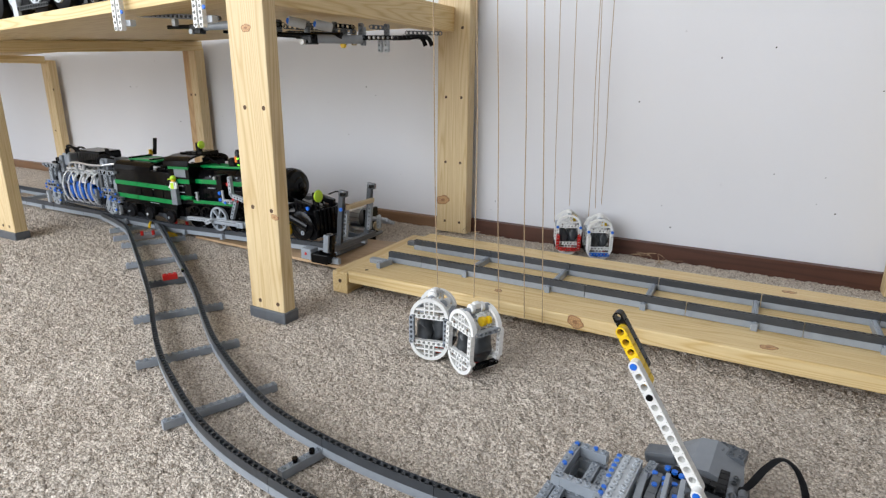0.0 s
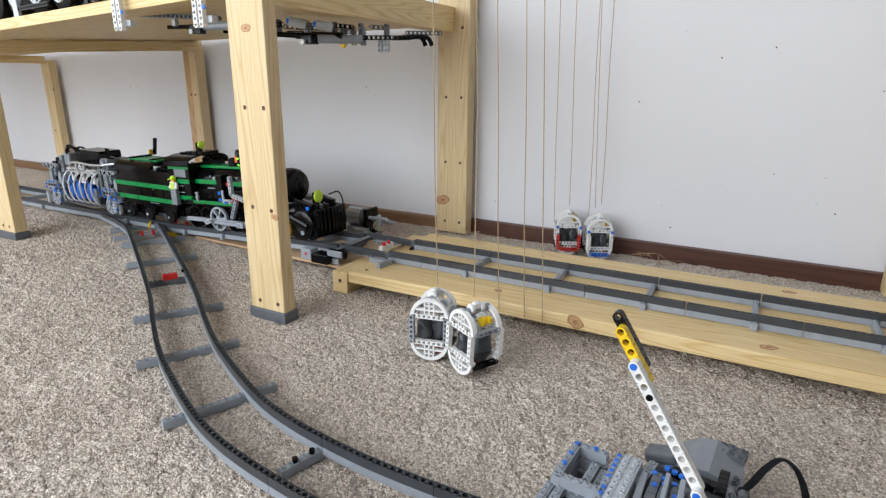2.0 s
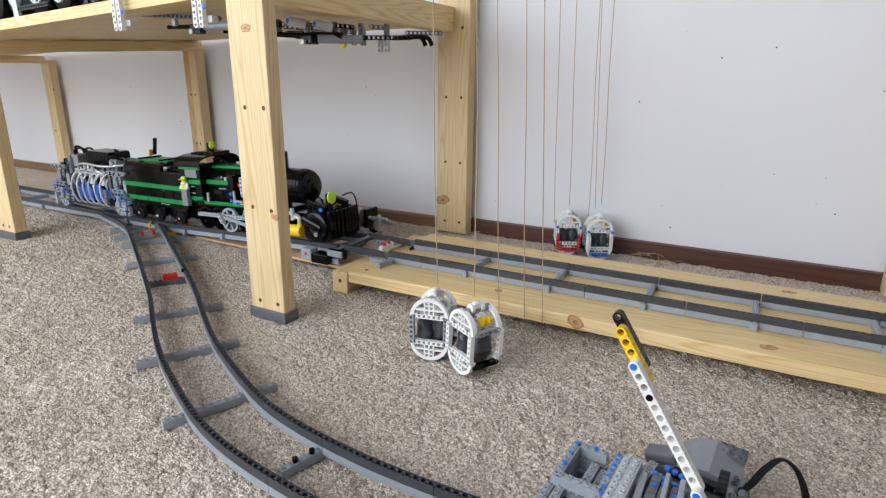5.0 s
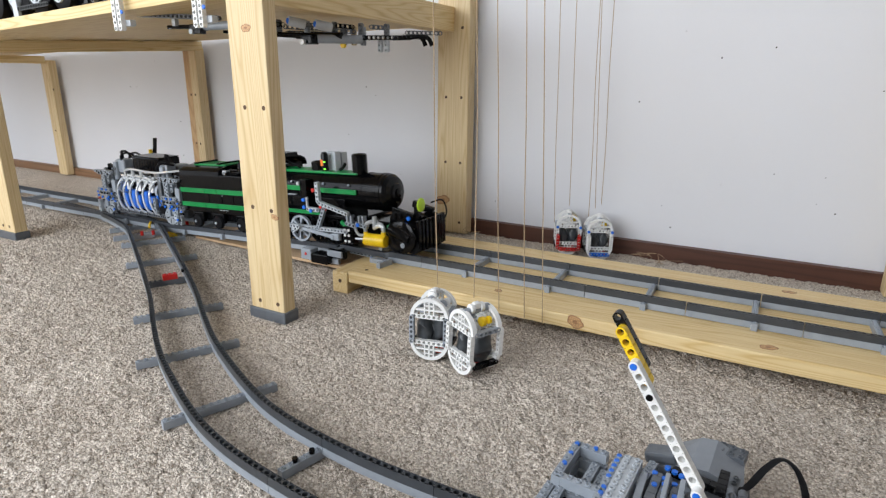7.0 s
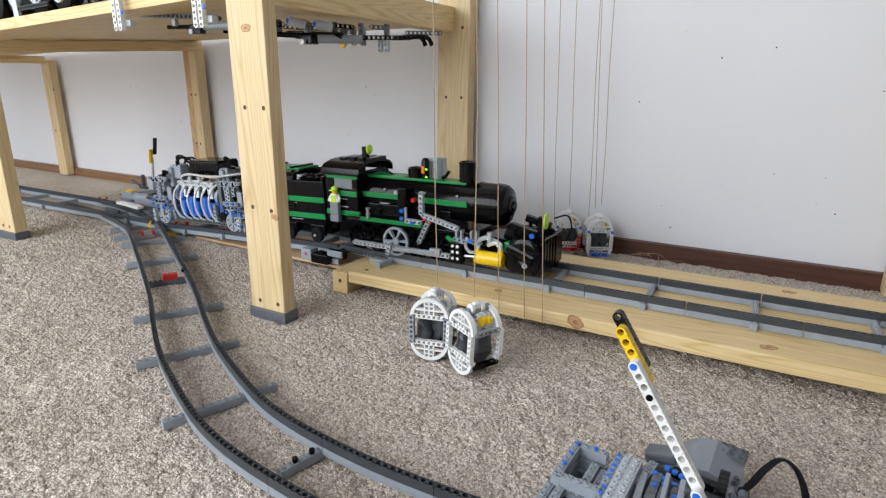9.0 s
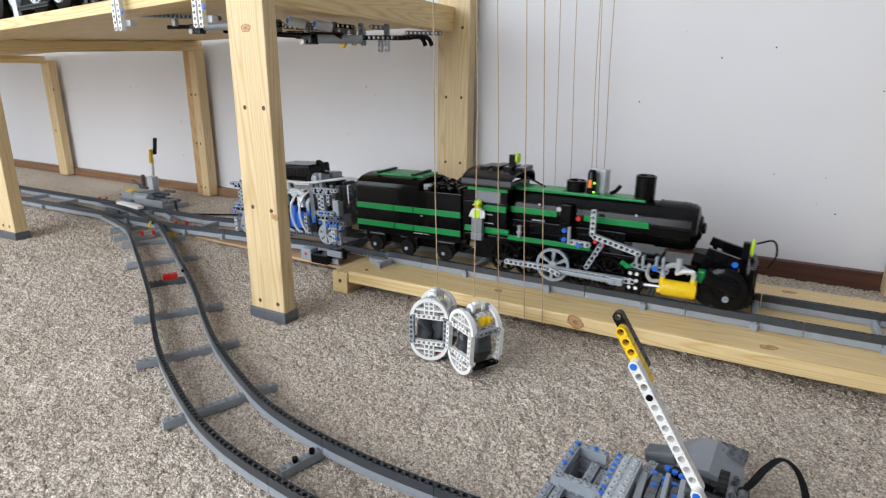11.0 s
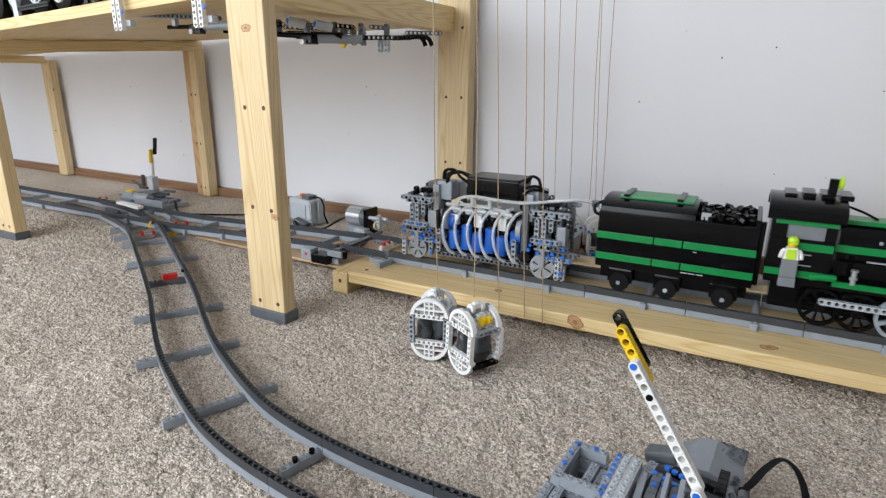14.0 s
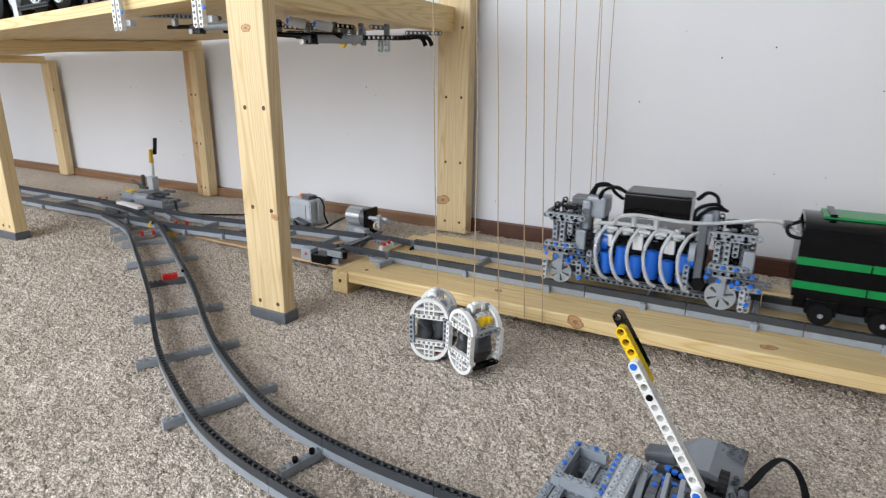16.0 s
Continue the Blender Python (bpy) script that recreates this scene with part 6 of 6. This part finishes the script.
        for dx, z in ((-0.016, 0.104), (0.0, 0.104), (0.016, 0.104)):
            pin(t, black_p, (x + dx, -0.0562, z), r=0.0024, h=0.0008)
        part("pulley", lathe(BM(), (x + (0.036 if e == 0 else -0.034), -0.05, 0.030), (0, 1, 0), ((0, 0.004), (0, 0.0085), (0.002, 0.0095), (0.004, 0.0075), (0.006, 0.0095), (0.008, 0.0085), (0.008, 0.004)), 18), black_r, t, "black pulley", smooth=True)
        beam(t, 5, light_grey, (x + (0.045 if e == 0 else -0.05), -0.052, 0.022), axis="z", name="side_beam")
        beam(t, 4, dark_grey, (x + (0.05 if e == 0 else -0.06), -0.051, 0.04), (x + (0.066 if e == 0 else -0.04), -0.051, 0.022), name="side_beam")
        part("connector", cyl(BM(), (x - 0.026, -0.03, 0.104), (x - 0.026, 0.03, 0.104), 0.004, 10), dark_grey, t)
        blk(t, "motor", light_grey, x + (0.026 if e == 0 else -0.038), x + (0.038 if e == 0 else -0.026), -0.042, -0.022, 0.085, 0.128, 0.003, "light grey motor block")
        part("motor_ring", lathe(BM(), (x + (0.032 if e == 0 else -0.032), -0.0425, 0.112), (0, -1, 0), ((0, 0.005), (0.0012, 0.005), (0.0012, 0.003), (0.0002, 0.0028)), 12), dark_grey, t)
    for k in range(5):
        x = 0.078 + 0.0225 * k
        part("valve_body", lathe(BM(), (x, -0.04, 0.084), (0, 0.25, 1), ((0, 0.004), (0.001, 0.0062), (0.008, 0.0062), (0.009, 0.0046), (0.016, 0.0046), (0.017, 0.003)), 12), clear_p, t, "clear valve body", smooth=True)
        part("cross_tube", cyl(BM(), (x - 0.01, -0.043, 0.092), (x + 0.01, -0.043, 0.092), 0.0034, 8), clear_p, t)
    for pts in ([(0.044, -0.02, 0.135), (0.05, -0.025, 0.15), (0.066, -0.025, 0.152), (0.075, -0.02, 0.14), (0.085, -0.01, 0.13)],
                [(0.055, -0.03, 0.115), (0.06, -0.034, 0.142), (0.078, -0.03, 0.15), (0.09, -0.02, 0.142)],
                [(0.186, -0.01, 0.14), (0.198, -0.02, 0.152), (0.21, -0.022, 0.148), (0.214, -0.022, 0.135)],
                [(0.186, -0.02, 0.11), (0.19, -0.034, 0.132), (0.21, -0.034, 0.14), (0.222, -0.028, 0.132)],
                [(0.188, -0.03, 0.1), (0.192, -0.042, 0.122), (0.206, -0.04, 0.135), (0.224, -0.02, 0.13)],
                [(0.03, 0.0, 0.12), (0.04, 0.005, 0.14), (0.06, 0.005, 0.145), (0.09, 0.0, 0.138)]):
        part("cable", tube(BM(), pts, 0.0024, flat=1.5), black_r, t, "black cable", smooth=True)
    blk(t, "switch_block", dark_grey, 0.012, 0.04, -0.02, 0.01, 0.115, 0.128, 0.002)
    for y in (-0.03, 0.03):
        blk(t, "end_plate", light_grey, L - 0.022, L - 0.012, y - 0.02, y + 0.02, 0.03, 0.055, 0.002)
    beam(t, 3, pale_grey, (L - 0.01, -0.05, 0.006), axis="z", name="guard_iron")
    return t


wagon = air_car()


# ---- movement ----
def motions():
    # seconds and the place of the cab's rear edge along the line
    keys = [(0, -1.14), (4.2, -1.14), (4.6, -1.135), (5.2, -1.09), (5.8, -1.025), (6.3, -0.963), (6.5, -0.937), (7, -0.905), (7.5, -0.842), (8, -0.806), (8.5, -0.758), (9, -0.685), (9.2, -0.670), (9.8, -0.595), (10.4, -0.50), (11, -0.401), (11.3, -0.353), (11.5, -0.313), (12, -0.238), (12.5, -0.146), (13, -0.091), (13.5, -0.017), (14, 0.029), (14.5, 0.088), (15, 0.166), (15.5, 0.206), (16, 0.280)]
    ts = np.array([k[0] for k in keys])
    xs = np.array([k[1] for k in keys])

    def cab_x(t):
        return float(np.interp(t, ts, xs))

    def slack(t):
        """The couplings are pushed up while the train stands, and stretch as it draws away."""
        return min(1, max(0, (-0.2 - cab_x(t)) / 0.9))

    def on_line(x, ahead, dz=0.0):
        """The pose of a vehicle whose origin lies at x and whose middle is ahead of it."""
        def at(u):
            return Vector((u, line_y(u), rail_z(u)))
        a, b = at(x), at(x + 2 * ahead)
        d = b - a
        return Matrix.Translation(a) @ pose(0, 0, 0, 0, math.degrees(-math.asin(d.z / d.length)), math.degrees(math.atan2(d.y, d.x)))

    times = [round(0.1 * k, 1) for k in range(161)]
    keyed = [0.0] + [t for t in times if t >= 4.2]
    walk(loco, [(t, on_line(cab_x(t), 0.19)) for t in keyed])
    walk(tender_car, [(t, on_line(cab_x(t) - 0.217 + 0.02 * slack(t), 0.1)) for t in keyed])
    walk(wagon, [(t, on_line(cab_x(t) - 0.529 + 0.049 * slack(t) + 0.02 * slack(t) ** 3, 0.12)) for t in keyed])
    walk(figure, [(t, on_line(cab_x(t), 0.19) @ pose(0.026, -0.058, 0.05)) for t in keyed])
    for ob, r in turning:
        p0 = ob.matrix_basis.translation.copy()
        walk(ob, [(t, Matrix.Translation(p0) @ pose(0, 0, 0, 0, math.degrees((cab_x(t) - xs[0]) / r), 0)) for t in keyed])
    rods = ([], [], [], [])
    for t in keyed:
        a = (cab_x(t) - xs[0]) / 0.0255 - 1.9
        dx, dz = CRANK * math.sin(a), CRANK * math.cos(a)
        hub = Vector((0.150, -0.056, 0.0255))
        pin_at = hub + Vector((dx, 0, dz))
        rods[0].append((t, Matrix.Translation((0.068 + dx, -0.056, 0.0255 + dz))))
        cx = pin_at.x + math.sqrt(0.086 ** 2 - (pin_at.z - 0.02) ** 2)
        rods[1].append((t, Matrix.Translation((pin_at.x, -0.064, pin_at.z)) @ pose(0, 0, 0, 0, math.degrees(math.asin((pin_at.z - 0.02) / 0.086)), 0)))
        rods[2].append((t, Matrix.Translation((cx, -0.06, 0.02))))
        rods[3].append((t, Matrix.Translation((0.150, -0.0695, 0.0255)) @ pose(0, 0, 0, 0, math.degrees(a) - 90, 0)))
    for ob, rows in zip((coupling, main_rod, crosshead, crank_arm), rods):
        walk(ob, rows)
    # the bridge comes down
    place = bridge.matrix_basis.translation.copy()
    lift = [(0, 84), (0.2, 76), (0.4, 64), (0.6, 50), (0.8, 36), (1.0, 22), (1.2, 10), (1.4, 2), (1.5, -1), (16, -1)]
    walk(bridge, [(t, Matrix.Translation(place) @ pose(0, 0, 0, 0, -a, 0)) for t, a in lift])


motions()
